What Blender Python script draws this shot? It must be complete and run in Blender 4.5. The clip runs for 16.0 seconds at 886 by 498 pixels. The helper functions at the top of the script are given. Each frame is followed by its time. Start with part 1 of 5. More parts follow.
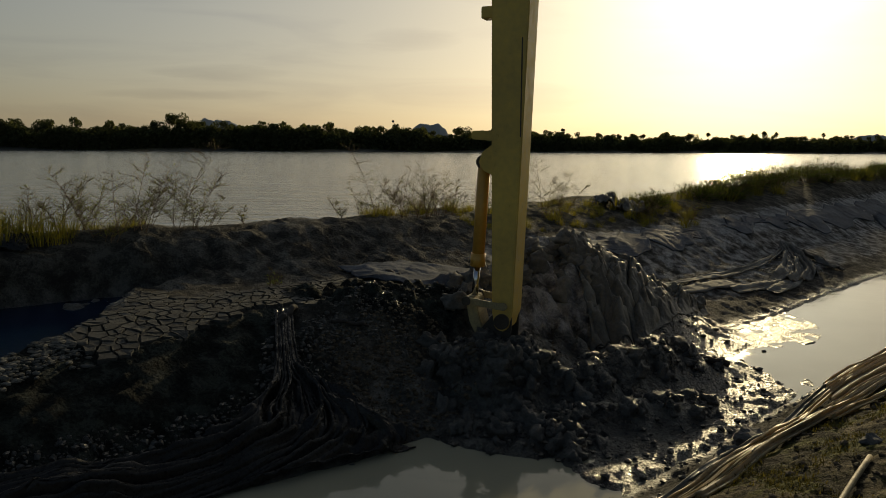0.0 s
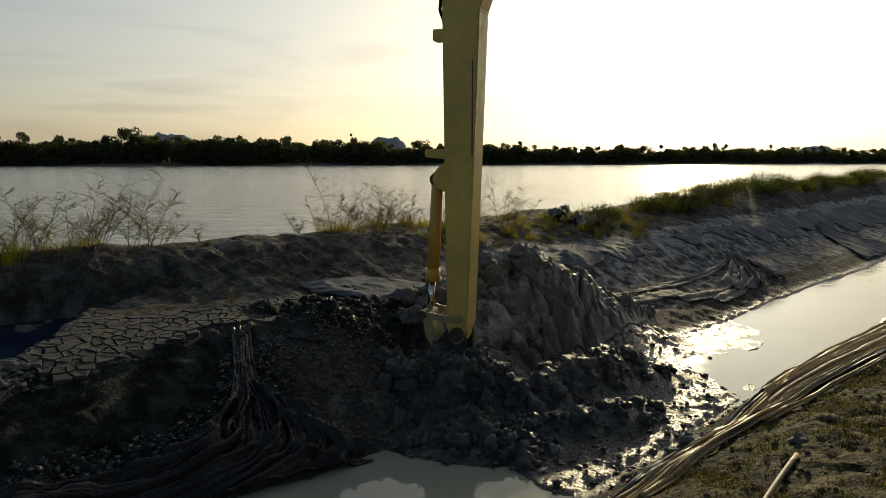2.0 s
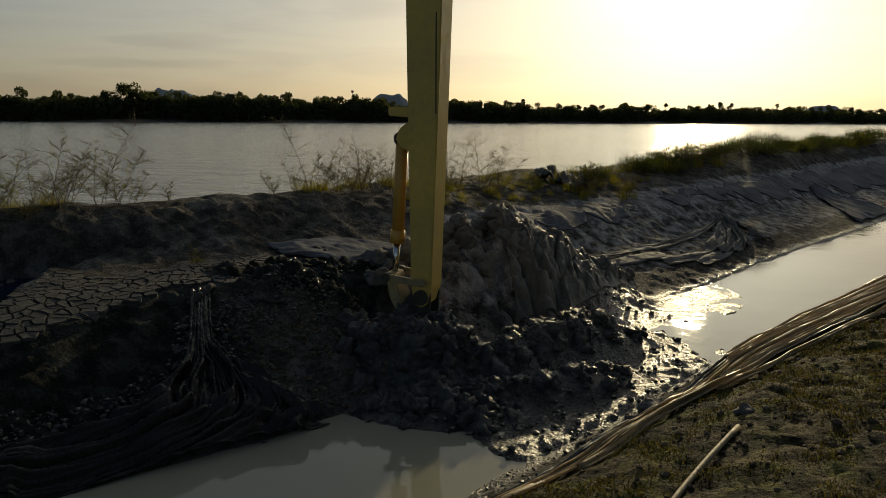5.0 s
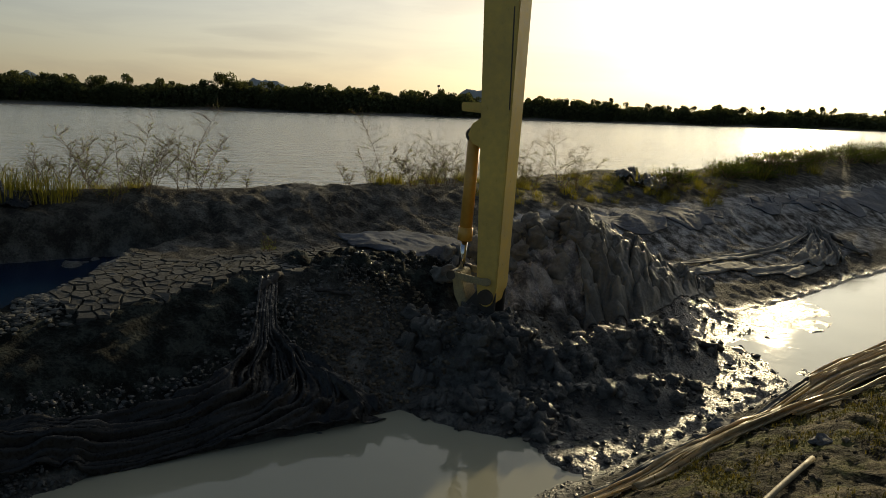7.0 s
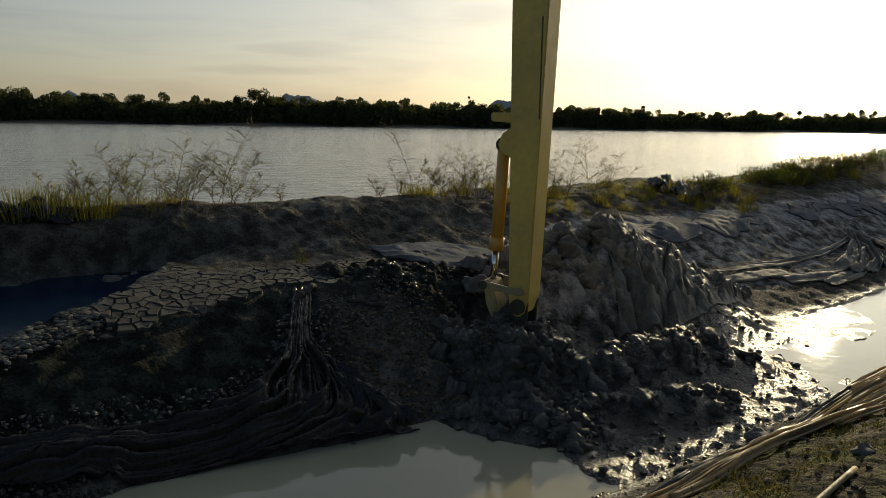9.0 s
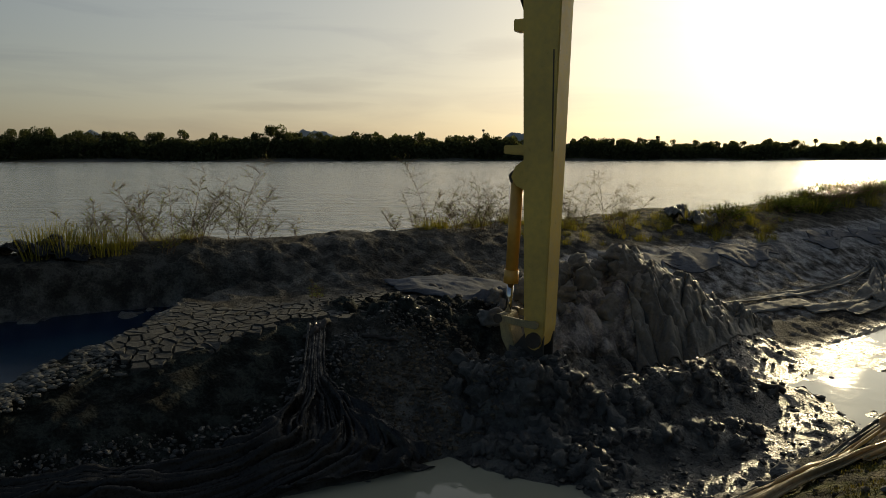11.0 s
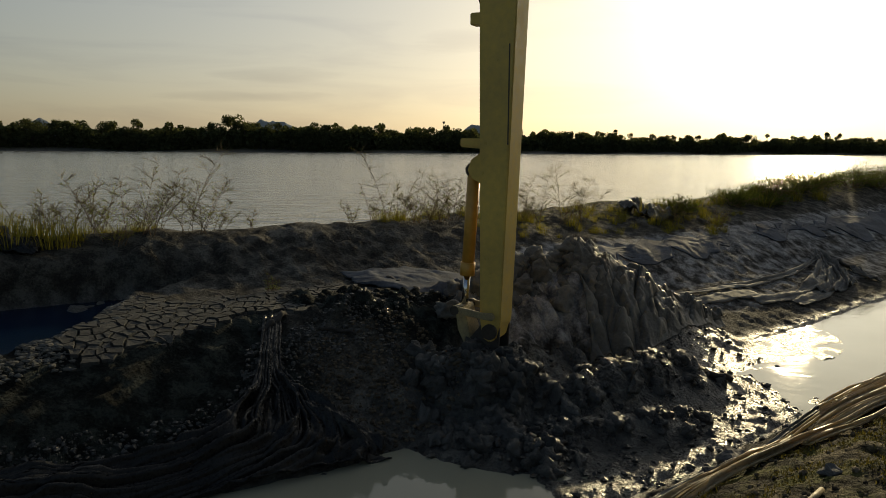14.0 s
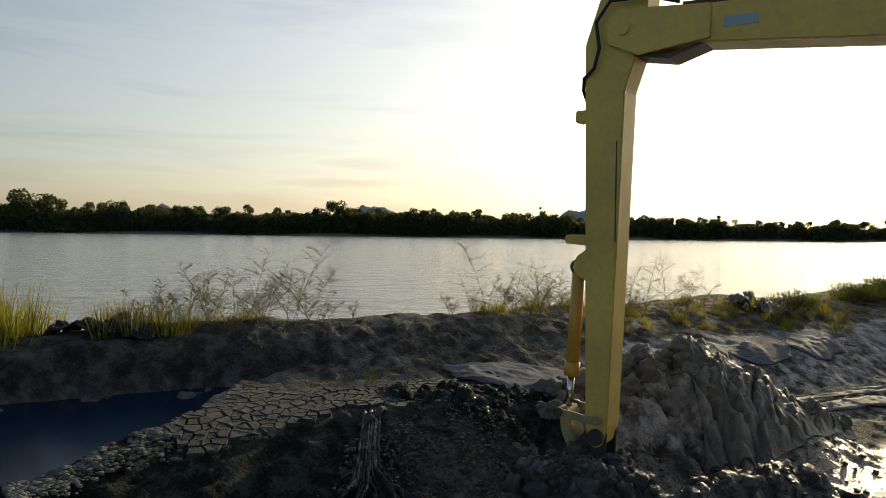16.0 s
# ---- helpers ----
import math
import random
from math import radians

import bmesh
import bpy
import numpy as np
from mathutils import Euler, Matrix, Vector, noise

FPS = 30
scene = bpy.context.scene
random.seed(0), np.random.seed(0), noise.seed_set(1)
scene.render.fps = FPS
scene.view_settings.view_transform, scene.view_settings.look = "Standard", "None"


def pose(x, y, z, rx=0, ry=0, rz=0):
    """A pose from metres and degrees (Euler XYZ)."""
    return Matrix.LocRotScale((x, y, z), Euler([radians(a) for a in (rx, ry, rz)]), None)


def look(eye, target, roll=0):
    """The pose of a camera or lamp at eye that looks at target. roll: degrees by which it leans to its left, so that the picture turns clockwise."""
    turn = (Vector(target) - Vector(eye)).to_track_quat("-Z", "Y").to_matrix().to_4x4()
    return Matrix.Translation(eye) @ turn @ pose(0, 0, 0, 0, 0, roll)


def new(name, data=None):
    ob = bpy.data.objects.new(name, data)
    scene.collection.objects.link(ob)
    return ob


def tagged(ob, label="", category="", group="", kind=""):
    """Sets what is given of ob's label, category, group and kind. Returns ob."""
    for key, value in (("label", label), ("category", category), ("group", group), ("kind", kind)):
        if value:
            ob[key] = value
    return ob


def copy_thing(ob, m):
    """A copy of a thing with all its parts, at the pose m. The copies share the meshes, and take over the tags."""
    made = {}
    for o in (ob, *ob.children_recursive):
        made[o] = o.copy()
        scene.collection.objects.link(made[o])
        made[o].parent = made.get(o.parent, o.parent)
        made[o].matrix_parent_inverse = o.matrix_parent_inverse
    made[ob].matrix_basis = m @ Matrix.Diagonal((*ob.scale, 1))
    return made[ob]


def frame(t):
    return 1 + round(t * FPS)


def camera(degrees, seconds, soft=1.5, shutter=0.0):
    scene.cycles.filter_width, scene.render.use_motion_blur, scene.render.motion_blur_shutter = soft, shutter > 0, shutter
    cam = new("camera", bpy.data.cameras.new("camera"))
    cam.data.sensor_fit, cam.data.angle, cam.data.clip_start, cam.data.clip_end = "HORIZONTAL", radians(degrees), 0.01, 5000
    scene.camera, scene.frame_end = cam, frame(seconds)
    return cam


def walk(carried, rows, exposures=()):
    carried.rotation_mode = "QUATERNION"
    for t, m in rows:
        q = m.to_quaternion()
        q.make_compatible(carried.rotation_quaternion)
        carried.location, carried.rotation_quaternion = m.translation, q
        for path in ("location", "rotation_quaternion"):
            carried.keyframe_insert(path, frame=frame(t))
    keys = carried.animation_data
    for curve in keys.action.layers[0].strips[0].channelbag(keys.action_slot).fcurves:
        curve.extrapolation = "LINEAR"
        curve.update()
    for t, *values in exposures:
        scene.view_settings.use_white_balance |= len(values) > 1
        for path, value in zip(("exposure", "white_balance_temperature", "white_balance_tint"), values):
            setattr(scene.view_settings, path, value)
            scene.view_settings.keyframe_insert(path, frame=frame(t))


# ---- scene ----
cam = camera(63.4, 16.0, soft=0.85)
PATH = [
    (0.0, pose(-0.378, -0.013, 2.517, 81.79, -0.36, -0.00)),
    (0.5, pose(-0.336, 0.090, 2.530, 79.28, 1.00, 5.84)),
    (1.0, pose(-0.327, 0.058, 2.529, 79.29, 2.25, 5.64)),
    (1.5, pose(-0.318, 0.009, 2.558, 82.24, 0.69, 4.88)),
    (2.0, pose(-0.334, -0.179, 2.567, 82.82, -0.01, -3.28)),
    (2.5, pose(-0.336, -0.195, 2.600, 81.85, -1.69, -8.32)),
    (3.0, pose(-0.237, -0.221, 2.593, 82.34, -1.31, -12.30)),
    (3.5, pose(-0.036, -0.201, 2.562, 80.60, -1.55, -10.37)),
    (4.0, pose(-0.026, -0.140, 2.579, 79.29, 0.30, -7.48)),
    (6.5, pose(0.164, 0.059, 2.570, 79.81, -2.91, 2.42)),
    (7.0, pose(0.158, 0.081, 2.577, 79.06, -1.94, 3.63)),
    (7.5, pose(0.161, 0.066, 2.591, 79.01, -1.94, 4.43)),
    (8.0, pose(0.166, 0.047, 2.582, 79.55, -1.29, 4.53)),
    (8.5, pose(0.180, 0.054, 2.585, 79.97, -0.89, 5.01)),
    (9.0, pose(0.168, 0.064, 2.573, 79.89, -0.80, 6.04)),
    (11.5, pose(0.198, 0.108, 2.581, 82.75, -0.05, 7.38)),
    (12.0, pose(0.210, 0.087, 2.586, 82.56, -0.60, 7.42)),
    (12.5, pose(0.207, 0.101, 2.590, 82.99, -0.78, 6.40)),
    (13.0, pose(0.213, 0.072, 2.587, 82.41, -0.46, 7.17)),
    (13.5, pose(0.225, 0.084, 2.591, 82.41, -0.94, 5.83)),
    (14.0, pose(0.222, 0.082, 2.585, 81.84, -0.41, 4.09)),
    (14.5, pose(0.215, 0.096, 2.559, 78.15, -0.08, 1.80)),
    (15.0, pose(0.208, 0.135, 2.597, 76.78, 0.16, 2.40)),
    (15.5, pose(0.136, 0.152, 2.644, 80.80, -0.03, 7.33)),
    (16.0, pose(0.139, 0.166, 2.689, 88.49, -0.70, 11.73)),
]
EXPOSURES = [(t, stops, kelvin, 1) for t, stops, kelvin in (
    (0.0, -0.3, 7500), (0.5, 0.28, 7150), (1.5, 0.5, 6900), (2.0, 0.35, 7000), (2.5, 0.15, 7200), (3.0, -0.38, 7000), (3.5, -0.6, 7000),
    (4.0, -0.4, 7150), (6.5, -0.15, 7150), (7.0, 0.33, 7150), (9.0, 0.33, 6900), (11.5, 0.0, 7100), (12.5, 0.0, 7200), (13.5, 0.05, 7350),
    (14.0, 0.12, 7300), (14.5, 0.3, 7200), (15.0, 0.78, 6850), (15.5, 0.85, 6750), (16.0, 0.95, 6900))]
GLOW_WIDE, GLOW_HALO, GLOW_CORE, SKY_STRENGTH, SUN_POWER = 5.2, 2.2, 60.0, 0.07, 2.8
HAZE = (0.025, 0.026, 0.028)
walk(cam, PATH, EXPOSURES)

# ---- light ----
SUN_AZ, SUN_EL = 22.6, 13.5
SUN_DIR = Vector((math.sin(radians(SUN_AZ)) * math.cos(radians(SUN_EL)),
                  math.cos(radians(SUN_AZ)) * math.cos(radians(SUN_EL)), math.sin(radians(SUN_EL))))


class Nodes:
    """Short hand for a node tree."""

    def __init__(self, tree):
        self.tree = tree

    def add(self, kind):
        return self.tree.nodes.new(kind)

    def named(self, attribute):
        node = self.add("ShaderNodeAttribute")
        node.attribute_name = attribute
        return node.outputs["Fac"]

    def put(self, socket, value):
        if isinstance(value, bpy.types.NodeSocket):
            self.tree.links.new(value, socket)
        elif value is not None:
            socket.default_value = value

    def math(self, op, a, b=None, clamp=False):
        node = self.add("ShaderNodeMath")
        node.operation, node.use_clamp = op, clamp
        self.put(node.inputs[0], a)
        self.put(node.inputs[1], b)
        return node.outputs[0]

    def mix(self, fac, a, b, blend="MIX"):
        node = self.add("ShaderNodeMix")
        node.data_type, node.blend_type = "RGBA", blend
        self.put(node.inputs[0], fac)
        self.put(node.inputs[6], a)
        self.put(node.inputs[7], b)
        return node.outputs[2]

    def noise(self, vec, scale, detail=4.0, rough=0.55, distort=0.0):
        node = self.add("ShaderNodeTexNoise")
        self.put(node.inputs["Vector"], vec)
        self.put(node.inputs["Scale"], scale)
        self.put(node.inputs["Detail"], detail)
        self.put(node.inputs["Roughness"], rough)
        self.put(node.inputs["Distortion"], distort)
        return node.outputs["Fac"]

    def ramp(self, fac, stops):
        node = self.add("ShaderNodeValToRGB")
        e = node.color_ramp.elements
        while len(e) < len(stops):
            e.new(0.5)
        for el, (pos, col) in zip(e, stops):
            el.position, el.color = pos, (*col, 1) if len(col) == 3 else col
        self.put(node.inputs[0], fac)
        return node.outputs[0]

    def span(self, fac, a, b, c=0.0, d=1.0):
        node = self.add("ShaderNodeMapRange")
        for k, v in enumerate((fac, a, b, c, d)):
            self.put(node.inputs[k], v)
        return node.outputs[0]


world = bpy.data.worlds.new("world")
scene.world = world
world.use_nodes = True
world.node_tree.nodes.clear()
w = Nodes(world.node_tree)
sky = w.add("ShaderNodeTexSky")
sky.sky_type, sky.sun_disc = "NISHITA", False
sky.sun_elevation, sky.sun_rotation = radians(SUN_EL), radians(SUN_AZ)
sky.air_density, sky.dust_density, sky.ozone_density = 1.0, 2.0, 1.0
where = w.add("ShaderNodeTexCoord").outputs["Generated"]
dot = w.add("ShaderNodeVectorMath")
dot.operation = "DOT_PRODUCT"
w.put(dot.inputs[0], where)
dot.inputs[1].default_value = SUN_DIR
facing = w.math("MAXIMUM", dot.outputs["Value"], 0.0)
wide = w.math("POWER", w.math("MULTIPLY", w.math("ADD", dot.outputs["Value"], 1.0), 0.5), 4.0)
halo = w.math("POWER", facing, 20.0)
core = w.math("POWER", facing, 120.0)


def tinted(amount, power, colour):
    node = w.add("ShaderNodeVectorMath")
    node.operation = "SCALE"
    node.inputs[0].default_value = colour
    w.put(node.inputs["Scale"], w.math("MULTIPLY", amount, power))
    return node.outputs[0]


split = w.add("ShaderNodeSeparateXYZ")
w.put(split.inputs[0], where)
high = w.span(split.outputs["Z"], 0.0, 0.34)
veil = w.mix(1.0, w.mix(high, (1.10, 0.96, 0.86, 1), (0.97, 0.97, 0.98, 1)), tinted(wide, GLOW_WIDE, (1.0, 1.0, 1.0)), "MULTIPLY")
glow = w.mix(1.0, veil, tinted(halo, GLOW_HALO, (1.0, 0.88, 0.60)), "ADD")
glow = w.mix(1.0, glow, tinted(core, GLOW_CORE, (1.0, 0.95, 0.82)), "ADD")
flat = w.add("ShaderNodeMapping")
w.put(flat.inputs["Vector"], where)
flat.inputs["Scale"].default_value = (1.3, 1.3, 10.0)
wisps = w.span(w.noise(flat.outputs[0], 2.2, 5.0, 0.55, 0.6), 0.47, 0.68, 0.0, 0.40)
lit = w.mix(1.0, w.mix(1.0, sky.outputs[0], (0.88, 0.88, 1.02, 1), "MULTIPLY"), glow, "ADD")
cloudy = w.mix(wisps, lit, (0.62, 0.62, 0.72, 1), "MULTIPLY")


def cloud(az, el, wide, tall):
    """A small soft cloud low over the river: how much of it lies in a direction."""
    ahead = w.math("MAXIMUM", split.outputs["Y"], 0.05)
    ragged_by = w.math("MULTIPLY", w.math("SUBTRACT", w.noise(flat.outputs[0], 9.0, 4.0, 0.6), 0.5), 1.6)
    u = w.math("ADD", w.math("DIVIDE", w.math("SUBTRACT", w.math("DIVIDE", split.outputs["X"], ahead), math.tan(radians(az))), wide), ragged_by)
    v = w.math("ADD", w.math("DIVIDE", w.math("SUBTRACT", w.math("DIVIDE", split.outputs["Z"], ahead), math.tan(radians(el)) / math.cos(radians(az))), tall), ragged_by)
    far_out = w.math("ADD", w.math("MULTIPLY", u, u), w.math("MULTIPLY", v, v))
    return w.span(far_out, 0.0, 2.0, 0.24, 0.0)


for place in ((-2.6, 8.0, 0.050, 0.012), (-17.5, 5.2, 0.075, 0.008), (-20.0, 3.6, 0.10, 0.006)):
    cloudy = w.mix(cloud(*place), cloudy, (0.40, 0.40, 0.48, 1), "MULTIPLY")
back = w.add("ShaderNodeBackground")


def vector_step(op, a, b):
    node = w.add("ShaderNodeVectorMath")
    node.operation = op
    w.put(node.inputs[0], a)
    w.put(node.inputs[1], b)
    return node.outputs[0]


# thick evening haze keeps the sky round the sun from growing ever brighter
hazy = vector_step("DIVIDE", cloudy, vector_step("ADD", vector_step("MULTIPLY", cloudy, HAZE), (1.0, 1.0, 1.0)))
w.put(back.inputs[0], hazy)
back.inputs[1].default_value = SKY_STRENGTH
w.tree.links.new(back.outputs[0], w.add("ShaderNodeOutputWorld").inputs[0])

sun_data = bpy.data.lights.new("sun", "SUN")
sun_data.energy, sun_data.angle, sun_data.color = SUN_POWER, radians(2.0), (1.0, 0.82, 0.55)
sun = new("sun", sun_data)
sun.matrix_world = look(SUN_DIR * 50, (0, 0, 0))


# ---- materials ----
def material(name, colour, rough=0.8, bump=0.0, scale=8.0, vary=0.35, dark=None, spec=0.5, metal=0.0, stretch=None,
             per_object=0.0, per_island=0.0, rough_vary=0.12, coat=0.0, glow_through=0.0):
    """A surface with variation at two scales, wear and fine relief."""
    mat = bpy.data.materials.new(name)
    mat.use_nodes = True
    mat.node_tree.nodes.clear()
    n = Nodes(mat.node_tree)
    shader = n.add("ShaderNodeBsdfPrincipled")
    place = n.add("ShaderNodeTexCoord").outputs["Object"]
    if stretch:
        m = n.add("ShaderNodeMapping")
        n.put(m.inputs["Vector"], place)
        m.inputs["Scale"].default_value = stretch
        place = m.outputs[0]
    large = n.noise(place, scale * 0.22, 3.0)
    fine = n.noise(place, scale * 3.0, 6.0, 0.62)
    dark = dark or tuple(c * (1 - vary) for c in colour)
    mixed = n.mix(n.span(n.math("ADD", n.math("MULTIPLY", large, 0.6), n.math("MULTIPLY", fine, 0.4)), 0.36, 0.64),
                  (*dark, 1), (*colour, 1))
    for amount, kind, out in ((per_object, "ShaderNodeObjectInfo", "Random"), (per_island, "ShaderNodeNewGeometry", "Random Per Island")):
        if amount:
            f = n.span(n.add(kind).outputs[out], 0, 1, 1 - amount, 1 + amount)
            mixed = n.mix(1.0, mixed, n.add("ShaderNodeCombineColor").outputs[0], "MULTIPLY")
            comb = mixed.node.inputs[7].links[0].from_node
            for k in range(3):
                n.put(comb.inputs[k], f)
    n.put(shader.inputs["Base Color"], mixed)
    n.put(shader.inputs["Roughness"], n.span(fine, 0.3, 0.7, max(0.02, rough - rough_vary), min(1, rough + rough_vary)))
    shader.inputs["Metallic"].default_value = metal
    shader.inputs["Specular IOR Level"].default_value = spec
    shader.inputs["Coat Weight"].default_value = coat
    if bump:
        b = n.add("ShaderNodeBump")
        b.inputs["Strength"].default_value = 0.6
        b.inputs["Distance"].default_value = bump
        n.put(b.inputs["Height"], n.math("ADD", fine, n.math("MULTIPLY", large, 1.5)))
        n.put(shader.inputs["Normal"], b.outputs[0])
    result = shader.outputs[0]
    if glow_through:
        soft_side, both = n.add("ShaderNodeBsdfTranslucent"), n.add("ShaderNodeMixShader")
        n.put(soft_side.inputs[0], mixed)
        both.inputs[0].default_value = glow_through
        n.put(both.inputs[1], result)
        n.put(both.inputs[2], soft_side.outputs[0])
        result = both.outputs[0]
    n.put(n.add("ShaderNodeOutputMaterial").inputs[0], result)
    return mat


def ground_material():
    """Dry silty earth, wet mud and thin turf, by the masks that the sheet carries."""
    mat = bpy.data.materials.new("earth")
    mat.use_nodes = True
    mat.node_tree.nodes.clear()
    n = Nodes(mat.node_tree)
    shader = n.add("ShaderNodeBsdfPrincipled")
    place = n.add("ShaderNodeTexCoord").outputs["Object"]
    wet = n.named("wet")
    turf = n.named("turf")
    pale = n.named("pale")
    big = n.noise(place, 0.9, 4.0)
    mid = n.noise(place, 5.0, 5.0, 0.6)
    fine = n.noise(place, 38.0, 6.0, 0.65)
    grain = n.math("ADD", n.math("MULTIPLY", mid, 0.68), n.math("MULTIPLY", fine, 0.32))
    grain = n.span(grain, 0.41, 0.59, 0.30, 0.70)
    dry = n.ramp(grain, [(0.33, (0.048, 0.046, 0.042)), (0.5, (0.098, 0.093, 0.082)), (0.68, (0.19, 0.18, 0.16))])
    dry = n.mix(n.span(big, 0.4, 0.62), dry, n.mix(1.0, dry, (0.62, 0.60, 0.58, 1), "MULTIPLY"))
    mud = n.ramp(grain, [(0.35, (0.026, 0.027, 0.0265)), (0.52, (0.062, 0.062, 0.057)), (0.7, (0.12, 0.12, 0.108))])
    grass = n.ramp(grain, [(0.36, (0.012, 0.010, 0.007)), (0.5, (0.068, 0.055, 0.034)), (0.64, (0.19, 0.155, 0.095))])
    moss = n.ramp(grain, [(0.36, (0.010, 0.011, 0.004)), (0.5, (0.055, 0.056, 0.018)), (0.66, (0.14, 0.14, 0.045))])
    grass = n.mix(n.span(n.noise(place, 3.3, 4.0, 0.65), 0.44, 0.56), grass, moss)
    chalk = n.ramp(grain, [(0.3, (0.15, 0.15, 0.155)), (0.5, (0.28, 0.275, 0.275)), (0.7, (0.44, 0.435, 0.43))])
    wetness = n.span(n.math("ADD", wet, n.math("MULTIPLY", n.math("SUBTRACT", mid, 0.5), 0.7)), 0.35, 0.65)
    turfness = n.span(n.math("ADD", turf, n.math("MULTIPLY", n.math("SUBTRACT", mid, 0.5), 1.1)), 0.4, 0.62)
    paleness = n.span(n.math("ADD", pale, n.math("MULTIPLY", n.math("SUBTRACT", mid, 0.5), 0.8)), 0.4, 0.6)
    colour = n.mix(turfness, dry, grass)
    colour = n.mix(paleness, colour, chalk)
    colour = n.mix(wetness, colour, mud)
    # damp silty earth, taken near black: deep shade is put into its colour
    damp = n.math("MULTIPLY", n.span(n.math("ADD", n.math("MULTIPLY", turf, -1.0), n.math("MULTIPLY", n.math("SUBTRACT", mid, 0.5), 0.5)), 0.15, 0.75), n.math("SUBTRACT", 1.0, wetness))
    shaded_silt = n.ramp(grain, [(0.33, (0.006, 0.0075, 0.007)), (0.5, (0.016, 0.020, 0.018)), (0.68, (0.044, 0.052, 0.046))])
    colour = n.mix(damp, colour, shaded_silt)
    n.put(shader.inputs["Base Color"], colour)
    shine = n.span(n.math("ADD", mid, n.math("MULTIPLY", fine, 0.4)), 0.5, 0.9, 0.20, 0.50)
    n.put(shader.inputs["Roughness"], n.math("ADD", n.math("MULTIPLY", wetness, shine), n.math("MULTIPLY", n.math("SUBTRACT", 1.0, wetness), 0.88)))
    n.put(shader.inputs["Specular IOR Level"], n.span(wetness, 0, 1, 0.10, 0.65))
    b = n.add("ShaderNodeBump")
    b.inputs["Strength"].default_value = 1.0
    b.inputs["Distance"].default_value = 0.045
    crumb = n.add("ShaderNodeTexVoronoi")
    n.put(crumb.inputs["Vector"], n.mix(0.06, place, n.add("ShaderNodeTexNoise").outputs["Color"]))
    crumb.inputs["Scale"].default_value = 26.0
    tiny = n.noise(place, 120.0, 4.0, 0.6)
    n.put(b.inputs["Height"], n.math("ADD", n.math("ADD", n.math("MULTIPLY", fine, 0.9), mid), n.math("SUBTRACT", n.math("MULTIPLY", tiny, 0.25), n.math("MULTIPLY", crumb.outputs["Distance"], 0.45))))
    n.put(shader.inputs["Normal"], b.outputs[0])
    n.tree.links.new(shader.outputs[0], n.add("ShaderNodeOutputMaterial").inputs[0])
    return mat


def water_material(name, colour, ripple, scale, stretch, rough, turn=0.0, spec=0.5):
    mat = bpy.data.materials.new(name)
    mat.use_nodes = True
    mat.node_tree.nodes.clear()
    n = Nodes(mat.node_tree)
    shader = n.add("ShaderNodeBsdfPrincipled")
    m = n.add("ShaderNodeMapping")
    n.put(m.inputs["Vector"], n.add("ShaderNodeTexCoord").outputs["Object"])
    m.inputs["Rotation"].default_value = (0, 0, radians(turn))
    m.inputs["Scale"].default_value = stretch
    a = n.noise(m.outputs[0], scale, 4.0, 0.55, 0.4)
    c = n.noise(m.outputs[0], scale * 0.13, 2.0)
    n.put(shader.inputs["Base Color"], n.mix(c, (*[v * 0.75 for v in colour], 1), (*colour, 1)))
    shader.inputs["IOR"].default_value = 1.33
    shader.inputs["Specular IOR Level"].default_value = spec
    n.put(shader.inputs["Roughness"], rough)
    b = n.add("ShaderNodeBump")
    b.inputs["Strength"].default_value = 1.0
    b.inputs["Distance"].default_value = ripple
    swell = n.noise(m.outputs[0], scale * 0.3, 2.0, 0.5, 0.5)
    n.put(b.inputs["Height"], n.math("ADD", n.math("MULTIPLY", swell, 2.2), n.math("MULTIPLY", a, n.span(c, 0.3, 0.7, 0.5, 1.2))))
    n.put(shader.inputs["Normal"], b.outputs[0])
    n.tree.links.new(shader.outputs[0], n.add("ShaderNodeOutputMaterial").inputs[0])
    return mat


def leaf_material(name, colour, dark, through_light=0.35):
    mat = bpy.data.materials.new(name)
    mat.use_nodes = True
    mat.node_tree.nodes.clear()
    n = Nodes(mat.node_tree)
    r = n.add("ShaderNodeNewGeometry").outputs["Random Per Island"]
    col = n.mix(r, (*dark, 1), (*colour, 1))
    d = n.add("ShaderNodeBsdfDiffuse")
    t = n.add("ShaderNodeBsdfTranslucent")
    n.put(d.inputs[0], col)
    n.put(t.inputs[0], n.mix(1.0, col, (1.25, 1.15, 0.6, 1), "MULTIPLY"))
    mx = n.add("ShaderNodeMixShader")
    mx.inputs[0].default_value = through_light
    n.tree.links.new(d.outputs[0], mx.inputs[1])
    n.tree.links.new(t.outputs[0], mx.inputs[2])
    n.tree.links.new(mx.outputs[0], n.add("ShaderNodeOutputMaterial").inputs[0])
    return mat


EARTH = ground_material()
RIVER = water_material("river_water", (0.29, 0.30, 0.28), 0.055, 2.2, (0.5, 1.8, 1.0), 0.14)
CANAL = water_material("canal_water", (0.36, 0.345, 0.255), 0.0018, 5.0, (1.0, 1.0, 1.0), 0.03)
POND = water_material("pond_water", (0.0035, 0.014, 0.038), 0.002, 4.0, (1.0, 1.0, 1.0), 0.2, 0.0, 0.12)
CRUST = material("dried_mud_crust", (0.092, 0.090, 0.083), 0.95, 0.03, 16, 0.6, per_object=0.22, spec=0.25)
CLOD = material("wet_clod", (0.058, 0.056, 0.051), 0.38, 0.012, 12, 0.5, per_island=0.3)
SOIL = material("dry_soil_crumb", (0.13, 0.105, 0.075), 0.9, 0.004, 20, 0.5, per_island=0.5, spec=0.1)
